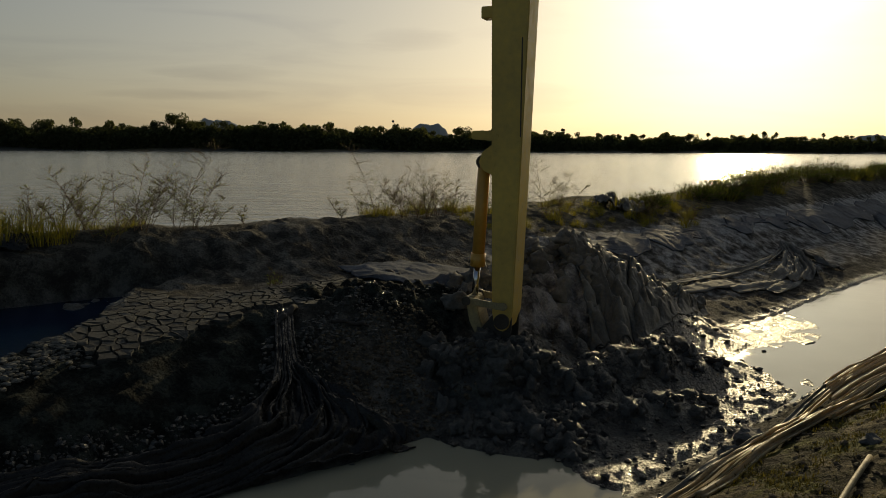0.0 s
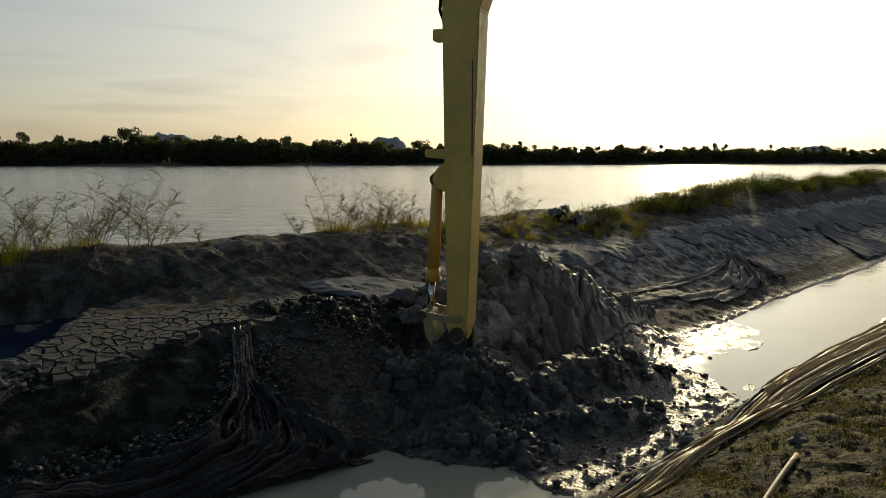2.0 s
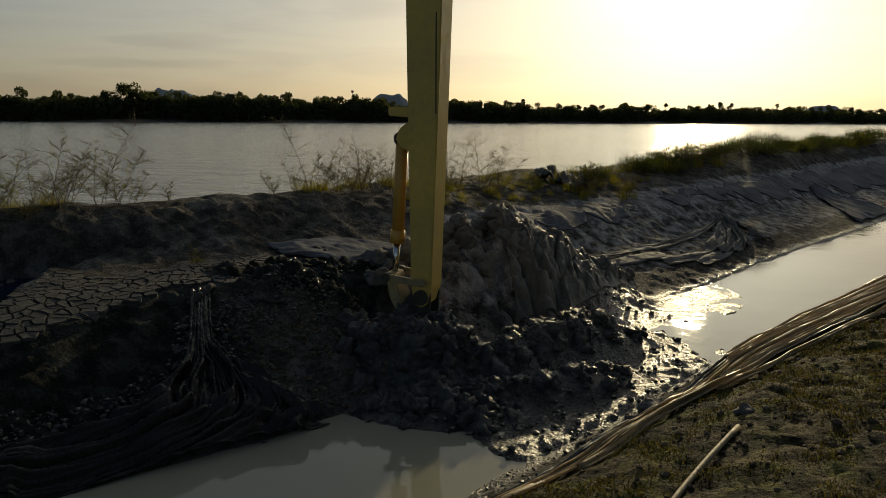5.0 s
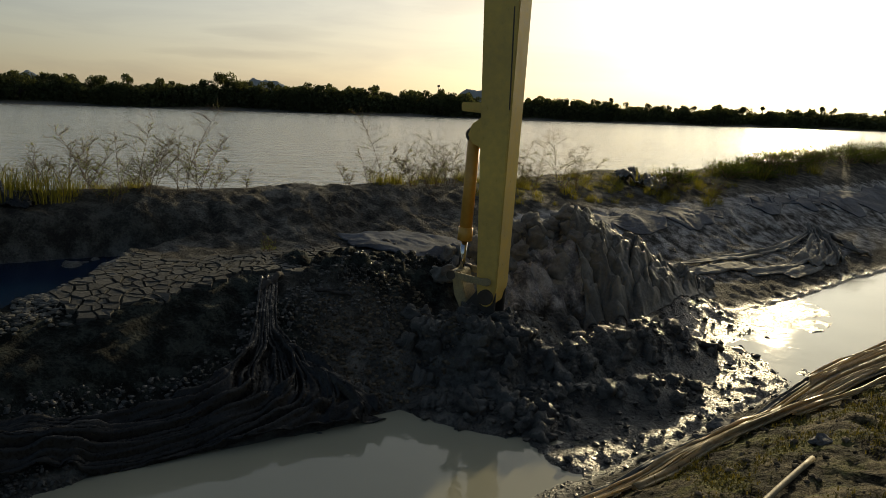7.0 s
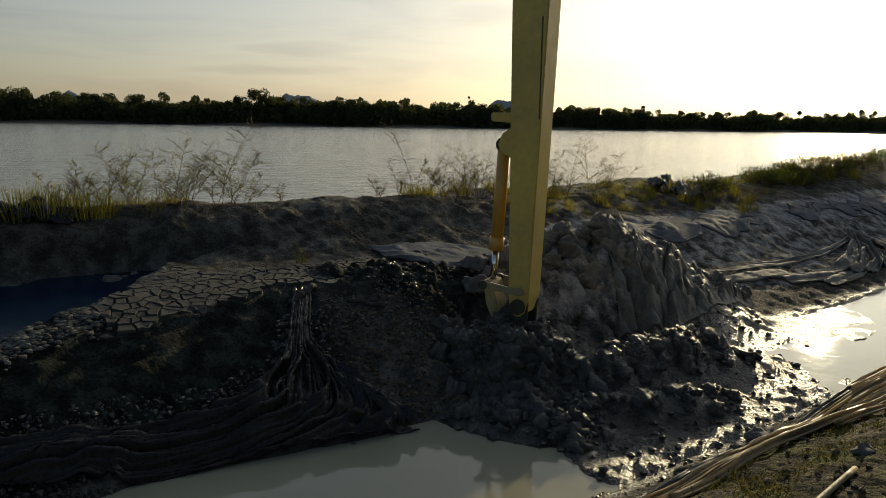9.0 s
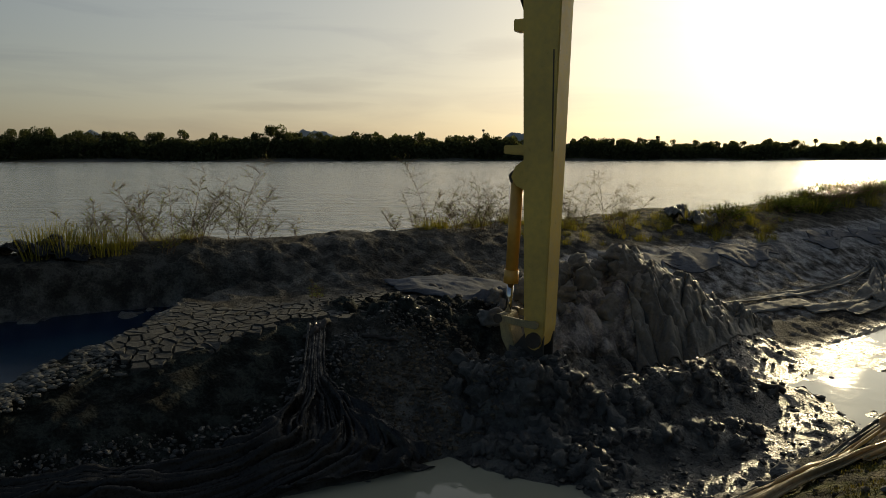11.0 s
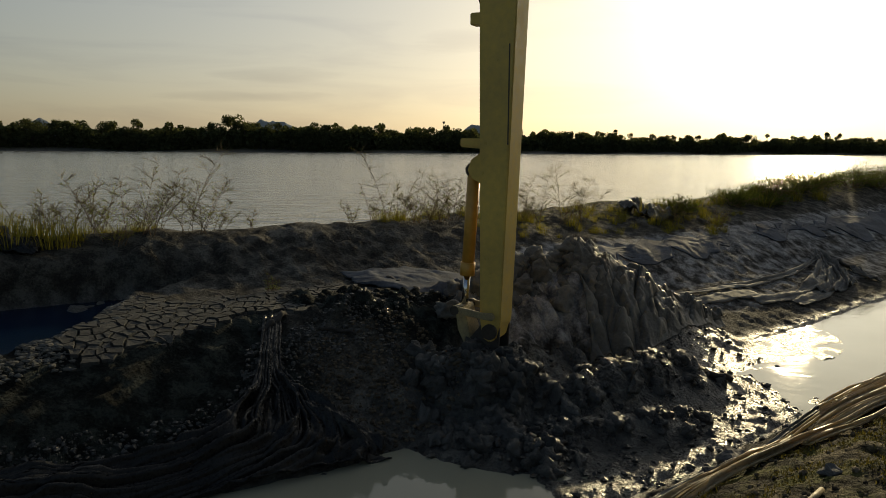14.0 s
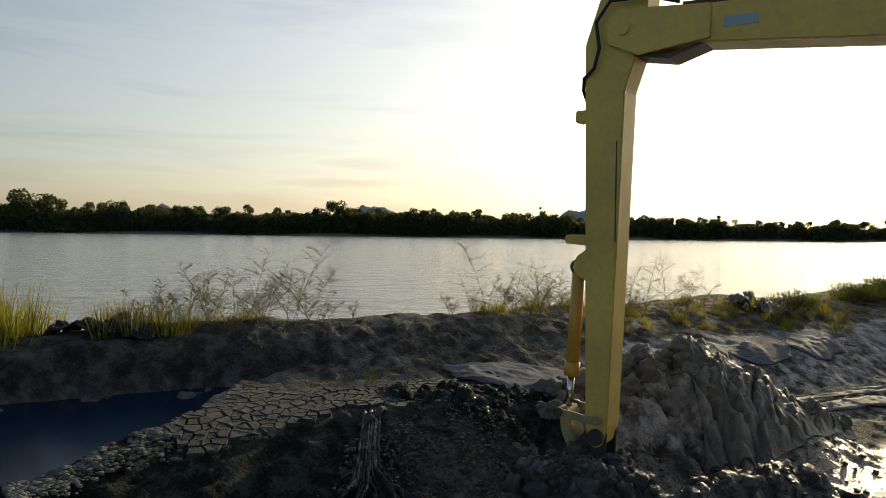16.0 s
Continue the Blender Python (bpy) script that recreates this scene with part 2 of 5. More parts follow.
CRUMB = material("pale_crust_crumb", (0.13, 0.128, 0.118), 0.9, 0.004, 20, 0.5, per_island=0.4, spec=0.15)
DRY_CLOD = material("grey_clay_clod", (0.20, 0.197, 0.185), 0.85, 0.02, 12, 0.6, per_object=0.3, spec=0.2)
MUD_CLOD = material("damp_clay_clod", (0.10, 0.098, 0.09), 0.42, 0.04, 20, 0.65, per_object=0.35, spec=0.5, rough_vary=0.2)
STONE = material("grey_stone", (0.13, 0.125, 0.12), 0.85, 0.01, 12, 0.4)
BLACK_SHEET = material("black_plastic_sheet", (0.020, 0.020, 0.0195), 0.32, 0.005, 11, 0.5, dark=(0.0025, 0.0025, 0.003), spec=0.28, rough_vary=0.24)
MUDDY_SHEET = material("muddy_grey_sheet", (0.15, 0.15, 0.138), 0.42, 0.01, 10, 0.6, spec=0.15, rough_vary=0.16)
TAN_SHEET = material("worn_tan_sheet", (0.74, 0.60, 0.37), 0.38, 0.004, 9, 0.5, spec=0.5, rough_vary=0.16, glow_through=0.58)
PALE_SHEET = material("pale_grey_sheet", (0.24, 0.235, 0.22), 0.75, 0.012, 9, 0.65, spec=0.12)
GREY_SHEET = material("silty_grey_sheet", (0.125, 0.135, 0.158), 0.78, 0.012, 10, 0.6, spec=0.10)
YELLOW = material("yellow_machine_paint", (0.76, 0.53, 0.12), 0.45, 0.002, 5, 0.25, dark=(0.52, 0.365, 0.10), spec=0.45, rough_vary=0.2)
LINKAGE = material("mud_smeared_yellow_paint", (0.42, 0.34, 0.17), 0.6, 0.008, 18, 0.6, dark=(0.12, 0.105, 0.08), spec=0.35)
ORANGE = material("orange_cylinder_paint", (0.66, 0.36, 0.07), 0.4, 0.002, 6, 0.3)
STEEL = material("dark_worn_steel", (0.10, 0.085, 0.07), 0.55, 0.004, 14, 0.5, metal=0.5)
CHROME = material("bright_rod_steel", (0.62, 0.62, 0.62), 0.16, 0.0, 10, 0.1, metal=1.0, rough_vary=0.05)
RUBBER = material("black_rubber", (0.02, 0.02, 0.02), 0.6, 0.001, 20, 0.3)
TRACK = material("dark_track_steel", (0.035, 0.032, 0.03), 0.6, 0.004, 12, 0.5, metal=0.3)
GLASS_DARK = material("dark_cab_glass", (0.02, 0.022, 0.025), 0.06, 0.0, 4, 0.2, spec=0.6, rough_vary=0.02)
DECAL = material("pale_blue_decal", (0.35, 0.45, 0.55), 0.5, 0.0, 8, 0.2)
BAMBOO = material("weathered_wood_pole", (0.33, 0.27, 0.16), 0.65, 0.003, 12, 0.35, stretch=(1, 1, 0.2))
MUD_CAKE = material("mud_caked_steel", (0.075, 0.068, 0.06), 0.7, 0.02, 16, 0.6, spec=0.3)
DARK_WOOD = material("blackened_wood", (0.04, 0.034, 0.03), 0.8, 0.006, 14, 0.5)
STEM = material("dry_weed_stem", (0.22, 0.14, 0.075), 0.8, 0.0, 20, 0.4)
WEED = leaf_material("weed_leaf", (0.29, 0.33, 0.09), (0.14, 0.16, 0.045), 0.5)
GRASS = leaf_material("grass_blade", (0.30, 0.28, 0.065), (0.13, 0.125, 0.03), 0.45)
TURF = leaf_material("turf_blade", (0.21, 0.18, 0.06), (0.035, 0.038, 0.014), 0.32)
BUSH = leaf_material("bush_leaf", (0.13, 0.16, 0.045), (0.06, 0.075, 0.025), 0.4)
TREE_LEAF = leaf_material("far_tree_leaf", (0.115, 0.13, 0.07), (0.04, 0.048, 0.026), 0.38)
BARK = material("tree_bark", (0.07, 0.055, 0.045), 0.9, 0.01, 6, 0.4)
# distance haze is put into the hills' pale base colour
HILL = material("haze_tinted_hill", (0.36, 0.38, 0.38), 0.95, 0.0, 0.02, 0.2)

# ---- ground: lengths along the canal (s) and across it (d) ----
CANAL_AZ = radians(48)
UX, UY = math.sin(CANAL_AZ), math.cos(CANAL_AZ)


def to_xy(s, d):
    return s * UX - d * UY, s * UY + d * UX


def to_sd(x, y):
    return x * UX + y * UY, -x * UY + y * UX


def lattice(ix, iy, seed):
    v = np.sin(ix * 127.1 + iy * 311.7 + seed * 74.7) * 43758.5453
    return v - np.floor(v)


def value_noise(x, y, seed=0):
    ix, iy = np.floor(x), np.floor(y)
    fx, fy = x - ix, y - iy
    fx, fy = fx * fx * (3 - 2 * fx), fy * fy * (3 - 2 * fy)
    a, b = lattice(ix, iy, seed), lattice(ix + 1, iy, seed)
    c, d = lattice(ix, iy + 1, seed), lattice(ix + 1, iy + 1, seed)
    return (a + (b - a) * fx) * (1 - fy) + (c + (d - c) * fx) * fy - 0.5


def fbm(x, y, seed=0, octaves=4, gain=0.5):
    total, amp = 0.0, 1.0
    for k in range(octaves):
        total = total + amp * value_noise(x * 2.03 ** k + 3.1 * k, y * 2.03 ** k - 1.7 * k, seed + k)
        amp *= gain
    return total


def cells(x, y, seed):
    """Rounded lumps with sharp joints."""
    ix, iy = np.floor(x), np.floor(y)
    best = np.full(np.shape(x), 9.0)
    tall = np.zeros(np.shape(x))
    for ox in (-1, 0, 1):
        for oy in (-1, 0, 1):
            px, py = ix + ox + lattice(ix + ox, iy + oy, seed), iy + oy + lattice(ix + ox, iy + oy, seed + 1)
            q = (x - px) ** 2 + (y - py) ** 2
            take = q < best
            best = np.where(take, q, best)
            tall = np.where(take, lattice(ix + ox, iy + oy, seed + 2), tall)
    return np.sqrt(np.clip(0.75 - best, 0, 1)) * (0.35 + 0.65 * tall) - 0.4


def smooth(a, b, x):
    t = np.clip((x - a) / (b - a), 0, 1)
    return t * t * (3 - 2 * t)


def ridge(x, y, pts):
    """Distance to a crest line, the crest's height there, the side (+ beyond) and the length along it."""
    best, height, side, along = np.full(np.shape(x), 1e9), np.zeros(np.shape(x)), np.zeros(np.shape(x)), np.zeros(np.shape(x))
    run = 0.0
    for (ax, ay, az), (bx, by, bz) in zip(pts, pts[1:]):
        lx, ly = bx - ax, by - ay
        ll = math.hypot(lx, ly)
        t = np.clip(((x - ax) * lx + (y - ay) * ly) / ll ** 2, 0, 1)
        dx, dy = x - ax - t * lx, y - ay - t * ly
        dist = np.hypot(dx, dy)
        take = dist < best
        best = np.where(take, dist, best)
        height = np.where(take, az + t * (bz - az), height)
        side = np.where(take, lx * dy - ly * dx, side)
        along = np.where(take, run + t * ll, along)
        run += ll
    return best, height, side, along


NEAR_D = (-600, -60, -6, -0.5, 0.6, 1.4, 1.9, 2.25, 2.48, 2.75, 3.0, 3.4)
NEAR_Z = (1.0, 1.0, 1.1, 1.12, 1.08, 0.9, 0.73, 0.58, 0.44, 0.15, 0.0, -0.35)
LOW_Z = (1.0, 1.0, 1.1, 1.12, 1.08, 0.9, 0.68, 0.44, 0.26, 0.09, 0.0, -0.35)
EDGE_S = (-3.0, 0.9, 1.63, 2.6, 3.06, 3.74, 5.0)
EDGE_D = (5.8, 5.9, 6.1, 6.3, 6.40, 6.0, 6.0)
EDGE_Z = (0.70, 0.72, 0.80, 0.90, 0.93, 0.93, 0.93)
POND_S = (-4.0, 0.2, 0.54, 0.94, 1.32, 1.80, 2.28, 3.1)
POND_D = (6.0, 6.02, 6.27, 6.55, 6.74, 7.32, 7.98, 8.2)
LEFT_D = (6.9, 8.0, 8.55, 9.0, 9.35, 9.6, 9.9, 11.0, 12.0)
LEFT_Z = (0.93, 0.95, 1.03, 1.27, 1.41, 1.43, 1.34, 0.0, -0.7)
RIGHT_D = (4.4, 4.85, 5.5, 6.4, 7.2, 7.6, 8.2, 8.8, 9.8, 11.5, 13.0)
RIGHT_Z = (-0.35, 0.03, 0.20, 0.42, 0.85, 1.0, 1.2, 1.36, 1.38, 0.0, -0.7)
HEAP = ((-1.25, 7.7, 0.80), (-0.55, 7.8, 0.80), (0.2, 8.5, 0.98), (0.9, 9.0, 1.12), (1.45, 9.3, 1.22), (2.4, 9.8, 0.66), (3.4, 10.25, 0.02))
SPOIL = ((0.25, 6.35, 0.25), (1.1, 6.85, 0.36), (2.0, 7.45, 0.42), (2.7, 7.75, 0.12))
LIP = ((-0.3, 6.15, 0.12), (0.15, 5.98, 0.17), (0.6, 5.82, 0.16), (1.0, 5.75, 0.03))
TOES = ((0.0, 6.1, 0.13), (0.8, 6.15, 0.17), (1.7, 6.4, 0.22), (2.2, 6.7, 0.1))


def terrain(x, y, rough=True):
    """Height, wetness, turf (below zero: dark damp silty earth with shade put into its colour) and pale crust of the
    ground at x, y.
    """
    x, y = np.asarray(x, float), np.asarray(y, float)
    s, d = to_sd(x, y)
    wob = 0.14 * fbm(s * 0.55, d * 0.2, 5, 3) + 0.05 * fbm(s * 2.3, d, 9, 2)
    dd = d + wob * smooth(80, 40, np.abs(s))
    k = smooth(4.0, 8.5, s)
    edge = np.interp(s, EDGE_S, EDGE_D)
    edge_z = np.interp(s, EDGE_S, EDGE_Z)
    foot = np.interp(s, (-3, 0.8, 1.6, 3.0), (5.1, 5.0, 4.9, 4.7))
    ramp = np.clip((dd - foot) / (edge - foot), -1, 1)
    de = dd + 0.45 * smooth(2.0, 4.6, s)
    flat = np.interp(de, LEFT_D, LEFT_Z)
    flat = np.where(de < 6.9, edge_z + (0.93 - edge_z) * np.clip((dd - edge) / 0.7, 0, 1), flat)
    left = np.where(dd < edge, np.where(ramp > 0, edge_z * np.abs(ramp) ** 0.85, ramp * 0.8), flat)
    far = left * (1 - k) + np.interp(dd, RIGHT_D, RIGHT_Z) * k
    hump = smooth(4.8, 6.2, s)
    near = np.interp(dd, NEAR_D, NEAR_Z) * hump + np.interp(dd, NEAR_D, LOW_Z) * (1 - hump)
    h = np.where(d < 3.9, near, far)
    # crest of the berm rises and falls
    crest = smooth(7.2, 8.4, d) * smooth(11.0, 9.0, d)
    h = h + crest * (0.20 * fbm(s * 0.42, d * 0.3, 21, 3) + 0.06 * fbm(s * 1.5, d, 25, 2) + 0.28 * smooth(15, 24, s))
    # far side of the river
    shore = y - (290 + 0.25 * x)
    h = np.where(d > 13, np.where(shore > 0, np.minimum(shore * 0.16, 3.4), -0.7), h)
    core = smooth(90, 45, np.abs(s)) * smooth(-40, -10, d)
    wet = smooth(0.13, 0.0, h) * smooth(2.0, 2.6, d) * 0.8
    turf = smooth(2.4, 1.9, d) * 1.0 + 0.5 * smooth(7.9, 8.6, d) * smooth(5.5, 9.0, s)
    pale = np.exp(-((d - 7.35 - 0.25 * value_noise(s * 0.7, d * 0, 3)) / 0.22) ** 2) * smooth(6.0, 8.0, s) * (0.65 + 0.9 * value_noise(s * 0.8, d * 0.5, 61)) * 1.1
    pale = pale + 0.9 * np.exp(-(((s - 5.4) / 0.7) ** 2 + ((d - 6.55) / 0.38) ** 2))
    # pond hollow beside the cracked flat
    rim = np.interp(s, POND_S, POND_D) + 0.06 * value_noise(s * 4, d * 4, 8)
    hollow = smooth(0.0, 0.13, d - rim) * smooth(0.0, 0.10, 8.95 - 0.07 * s - 0.13 * np.maximum(s - 2.0, 0) - d + 0.07 * value_noise(s * 3, d * 0, 9)) * smooth(3.2, 2.9, s) * smooth(-4, -3.4, s)
    h = h * (1 - hollow) + 0.72 * hollow
    wet = np.maximum(wet, 0.6 * hollow)
    # the spoil heap, thrown over the far edge of the canal
    dist, top, side, along = ridge(x, y, HEAP)
    flute = np.abs(np.sin(along * 10.5 + 3.2 * fbm(x * 1.1, y * 1.1, 77, 3) + 0.8 * dist)) ** 0.7
    width = np.where(side > 0, 0.35 + 0.35 * smooth(1.2, 2.4, along), 0.86 + 0.74 * smooth(0.8, 2.0, along))
    shelf = 0.5 * smooth(1.5, 0.9, along) * (side < 0)
    prof = top * (1 - smooth(shelf, 1.0, dist / width) ** 0.8)
    prof = prof + 0.17 * (flute - 0.6) * smooth(0.10, 0.4, dist) * smooth(1.25, 0.55, dist / width) * (side < 0) * smooth(1.4, 2.0, along) * smooth(3.5, 3.1, along)
    prof = prof + 0.10 * (np.abs(np.sin(along * 14.0 + 4.0 * fbm(x * 2, y * 2, 78, 3))) - 0.5) * smooth(0.42, 0.55, dist / width) * smooth(1.05, 0.8, dist / width) * (side < 0) * smooth(1.6, 1.1, along)
    clean = smooth(3.0, 3.5, along) * smooth(width * 1.3, width * 0.9, dist)
    heap = smooth(width * 1.15, width * 0.7, dist) * smooth(0.0, 0.3, top)
    mud = heap
    h = np.where(dist < width, np.maximum(h, prof), h)
    for line, wide in ((SPOIL, 0.60), (TOES, 0.40), (LIP, 0.32)):
        dist, top, side, along = ridge(x, y, line)
        h = np.where(dist < wide, np.maximum(h, top * (1 - smooth(0, 1, dist / wide))), h)
        mud = np.maximum(mud, smooth(wide * 1.2, wide * 0.6, dist))
    # slurry that fills the canal
    fill = smooth(3.35, 4.3, s + 0.5 * value_noise(d * 1.3, s, 4) + 0.30 + 0.16 * (d - 4.0)) * (smooth(8.7, 7.2, s - 0.3 * (d - 4)) * 0.2 + 0.8 * smooth(8.9, 7.7, s - 0.25 * (d - 4) + 1.5 * value_noise(s * 2.6, d * 2.6, 14))) * smooth(2.7, 3.1, d) * smooth(5.6, 4.9, d)
    h = np.where(fill > 0.02, np.maximum(h, -0.35 + fill * (0.378 + 0.06 * fbm(x * 3.6, y * 3.6, 31, 4) + 0.03 * cells(x * 9.0, y * 9.0, 33))), h)
    mud = np.maximum(mud, fill * 0.9)
    # mud piled round the bucket
    scoop = np.exp(-(((x - 0.15) / 0.70) ** 2 + ((y - 6.72) / 0.45) ** 2))
    h = np.where(scoop > 0.08, np.maximum(h, 0.60 * smooth(0.05, 0.75, scoop) - 0.03), h)
    mud = np.maximum(mud, smooth(0.2, 0.6, scoop))
    dry_top = heap * smooth(0.22, 0.5, h) * smooth(-0.5, 0.3, x)
    wet = np.maximum(wet * (1 - dry_top), mud * (0.85 - 0.62 * dry_top))
    pale = np.maximum(pale, 0.62 * dry_top) + 0.50 * smooth(6.0, 8.0, s) * smooth(5.0, 5.6, d) * smooth(8.2, 7.6, d)
    # left slopes: damp dark earth, with their shade put into the colour too
    shaded_silt = smooth(3.4, 2.9, s) * smooth(4.8, 5.0, d) * (0.95 * smooth(edge + 0.3, edge + 0.02, d) + 0.32 * smooth(8.3, 8.8, d + 0.2 * s) * smooth(9.6, 9.2, d))
    shaded_silt = np.maximum(shaded_silt, 0.9 * smooth(2.0, 1.3, s) * smooth(4.9, 5.1, d) * smooth(7.1, 6.7, d))
    turf = np.where(shaded_silt > 0.01, -shaded_silt, turf)
    # left part of the heap takes the same shade-darkened colour
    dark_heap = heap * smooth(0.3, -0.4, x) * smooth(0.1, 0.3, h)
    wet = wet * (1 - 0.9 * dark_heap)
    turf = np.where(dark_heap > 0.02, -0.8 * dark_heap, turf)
    slurry = fill * smooth(0.30, 0.12, h)
    wet = np.maximum(wet, slurry)
    if rough:
        lump = fbm(x * 3.1, y * 3.1, 41, 4, 0.55)
        chunk = np.abs(fbm(x * 5.2 + 9, y * 5.2, 51, 3, 0.6))
        block = cells(x * 4.3 + 0.3 * lump, y * 4.3, 3)
        small = cells(x * 11.0, y * 11.0 + 0.3 * lump, 5)
        h = h + core * (mud * (1 - 0.88 * slurry) * (1 - 0.75 * clean) * (0.09 * lump + 0.07 * (chunk - 0.18) + (0.25 * block + 0.09 * cells(x * 7.1 + 0.5 * lump, y * 7.1, 13) + 0.16 * heap * cells(x * 2.4 + 0.5 * lump, y * 2.4, 23) + 0.022 * small + 0.014 * fbm(x * 13.0, y * 13.0, 91, 3, 0.6)) * smooth(-0.05, 0.12, h + 0.12 * lump)) + (1 - mud) * (0.030 * lump + 0.025 * fbm(x * 9, y * 9, 57, 2) + 0.035 * small * np.abs(turf) + 0.02 * block * np.maximum(turf, 0)) * smooth(-0.3, 0.1, h))
        clay = smooth(7.6, 8.6, d + 0.45 * smooth(2, 4.6, s)) * smooth(9.2, 8.8, d + 0.3 * smooth(2, 4.6, s)) * smooth(8, 5, s)
        h = h + clay * (0.16 * np.abs(fbm(s * 2.2, d * 1.1, 63, 4, 0.6)) + 0.06 * cells(x * 3.7 + lump, y * 3.7, 17) + 0.04 * cells(x * 8.1, y * 8.1 + lump, 19))
        ruts = smooth(4.75, 5.05, d) * smooth(6.4, 5.9, d) * smooth(3.2, 2.4, s)
        h = h + ruts * 0.11 * fbm((s + 0.9 * d) * 0.9, (d - 0.5 * s) * 7.0, 67, 3)
    return h, wet, turf, np.clip(pale, 0, 1)


def height(x, y):
    return float(terrain(np.array([x]), np.array([y]))[0][0])


def steps(dense, grow, far_lo, far_hi):
    """Sample lines: even steps in the middle, then ever longer ones outwards."""
    out = list(dense)
    step = grow
    lo, hi = out[0], out[-1]
    a, b = step, step
    while hi < far_hi:
        hi += b
        out.append(hi)
        b *= 1.13
    while lo > far_lo:
        lo -= a
        out.insert(0, lo)
        a *= 1.13
    return np.array(out)


def mesh_from(name, verts, faces, mat, flat_shade=False):
    me = bpy.data.meshes.new(name)
    me.from_pydata(verts, [], faces)
    me.update()
    if not flat_shade:
        me.polygons.foreach_set("use_smooth", [True] * len(me.polygons))
    me.materials.append(mat)
    return me


def grid_mesh(name, x, y, z, mat):
    rows, cols = x.shape
    verts = np.column_stack([x.ravel(), y.ravel(), z.ravel()])
    i = np.arange(rows * cols).reshape(rows, cols)
    faces = np.stack([i[:-1, :-1], i[:-1, 1:], i[1:, 1:], i[1:, :-1]], -1).reshape(-1, 4)
    me = bpy.data.meshes.new(name)
    me.vertices.add(len(verts))
    me.vertices.foreach_set("co", verts.ravel())
    me.loops.add(faces.size)
    me.loops.foreach_set("vertex_index", faces.ravel())
    me.polygons.add(len(faces))
    me.polygons.foreach_set("loop_start", np.arange(len(faces)) * 4)
    me.polygons.foreach_set("loop_total", np.full(len(faces), 4))
    me.polygons.foreach_set("use_smooth", np.ones(len(faces), bool))
    me.update(calc_edges=True)
    me.validate()
    me.materials.append(mat)
    return me


def build_ground():
    ss = steps(np.concatenate([np.arange(-4.5, 2.6, 0.05), np.arange(2.6, 9.0, 0.026), np.arange(9.0, 14.0, 0.05)]), 0.06, -2500, 3000)
    ds = steps(np.concatenate([np.arange(0.0, 2.6, 0.035), np.arange(2.6, 7.2, 0.026), np.arange(7.2, 9.8, 0.05)]), 0.06, -600, 3500)
    S, D = np.meshgrid(ss, ds)
    X, Y = to_xy(S, D)
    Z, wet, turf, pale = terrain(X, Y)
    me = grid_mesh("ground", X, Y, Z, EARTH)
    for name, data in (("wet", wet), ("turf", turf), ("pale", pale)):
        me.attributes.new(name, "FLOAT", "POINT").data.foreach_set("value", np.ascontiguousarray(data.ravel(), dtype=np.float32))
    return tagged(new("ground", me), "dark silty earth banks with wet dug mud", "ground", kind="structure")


ground = build_ground()


def sheet_of_water(name, corners, z, mat, label):
    me = mesh_from(name, [(*to_xy(s, d), z) for s, d in corners], [tuple(range(len(corners)))], mat, True)
    return tagged(new(name, me), label, "water", kind="structure")


sheet_of_water("water_canal", ((-60, 2.4), (400, 2.4), (400, 5.6), (-60, 5.6)), 0.0, CANAL, "murky still water of the narrow canal")
sheet_of_water("water_river", ((-1500, 9.6), (2500, 9.6), (2500, 1500), (-1500, 1500)), -0.02, RIVER, "wide rippled river reflecting the evening sky")
sheet_of_water("water_pond", ((-3.9, 6.06), (0.2, 6.10), (2.98, 7.75), (3.2, 8.9), (-3.9, 9.6)), 0.79, POND, "dark blue water in a shallow lined pond")


# ---- helpers for things ----
def part(name, bm, mat, parent=None, label=""):
    me = bpy.data.meshes.new(name)
    bm.to_mesh(me)
    bm.free()
    me.materials.append(mat)
    ob = new(name, me)
    if parent:
        ob.parent = parent
    return tagged(ob, label) if label else ob


def soft_shade(bm, on=True):
    for f in bm.faces:
        f.smooth = on
    return bm


def prism(outline, width, bevel=0.0, shift=0.0):
    """An outline in x, z, given thickness along y."""
    bm = bmesh.new()
    a = [bm.verts.new((x, shift - width / 2, z)) for x, z in outline]
    b = [bm.verts.new((x, shift + width / 2, z)) for x, z in outline]
    bm.faces.new(a[::-1])
    bm.faces.new(b)
    for i in range(len(a)):
        j = (i + 1) % len(a)
        bm.faces.new((a[i], a[j], b[j], b[i]))
    bmesh.ops.recalc_face_normals(bm, faces=bm.faces)
    if bevel:
        bmesh.ops.bevel(bm, geom=bm.edges[:], offset=bevel, segments=2, affect="EDGES", clamp_overlap=True)
    return bm


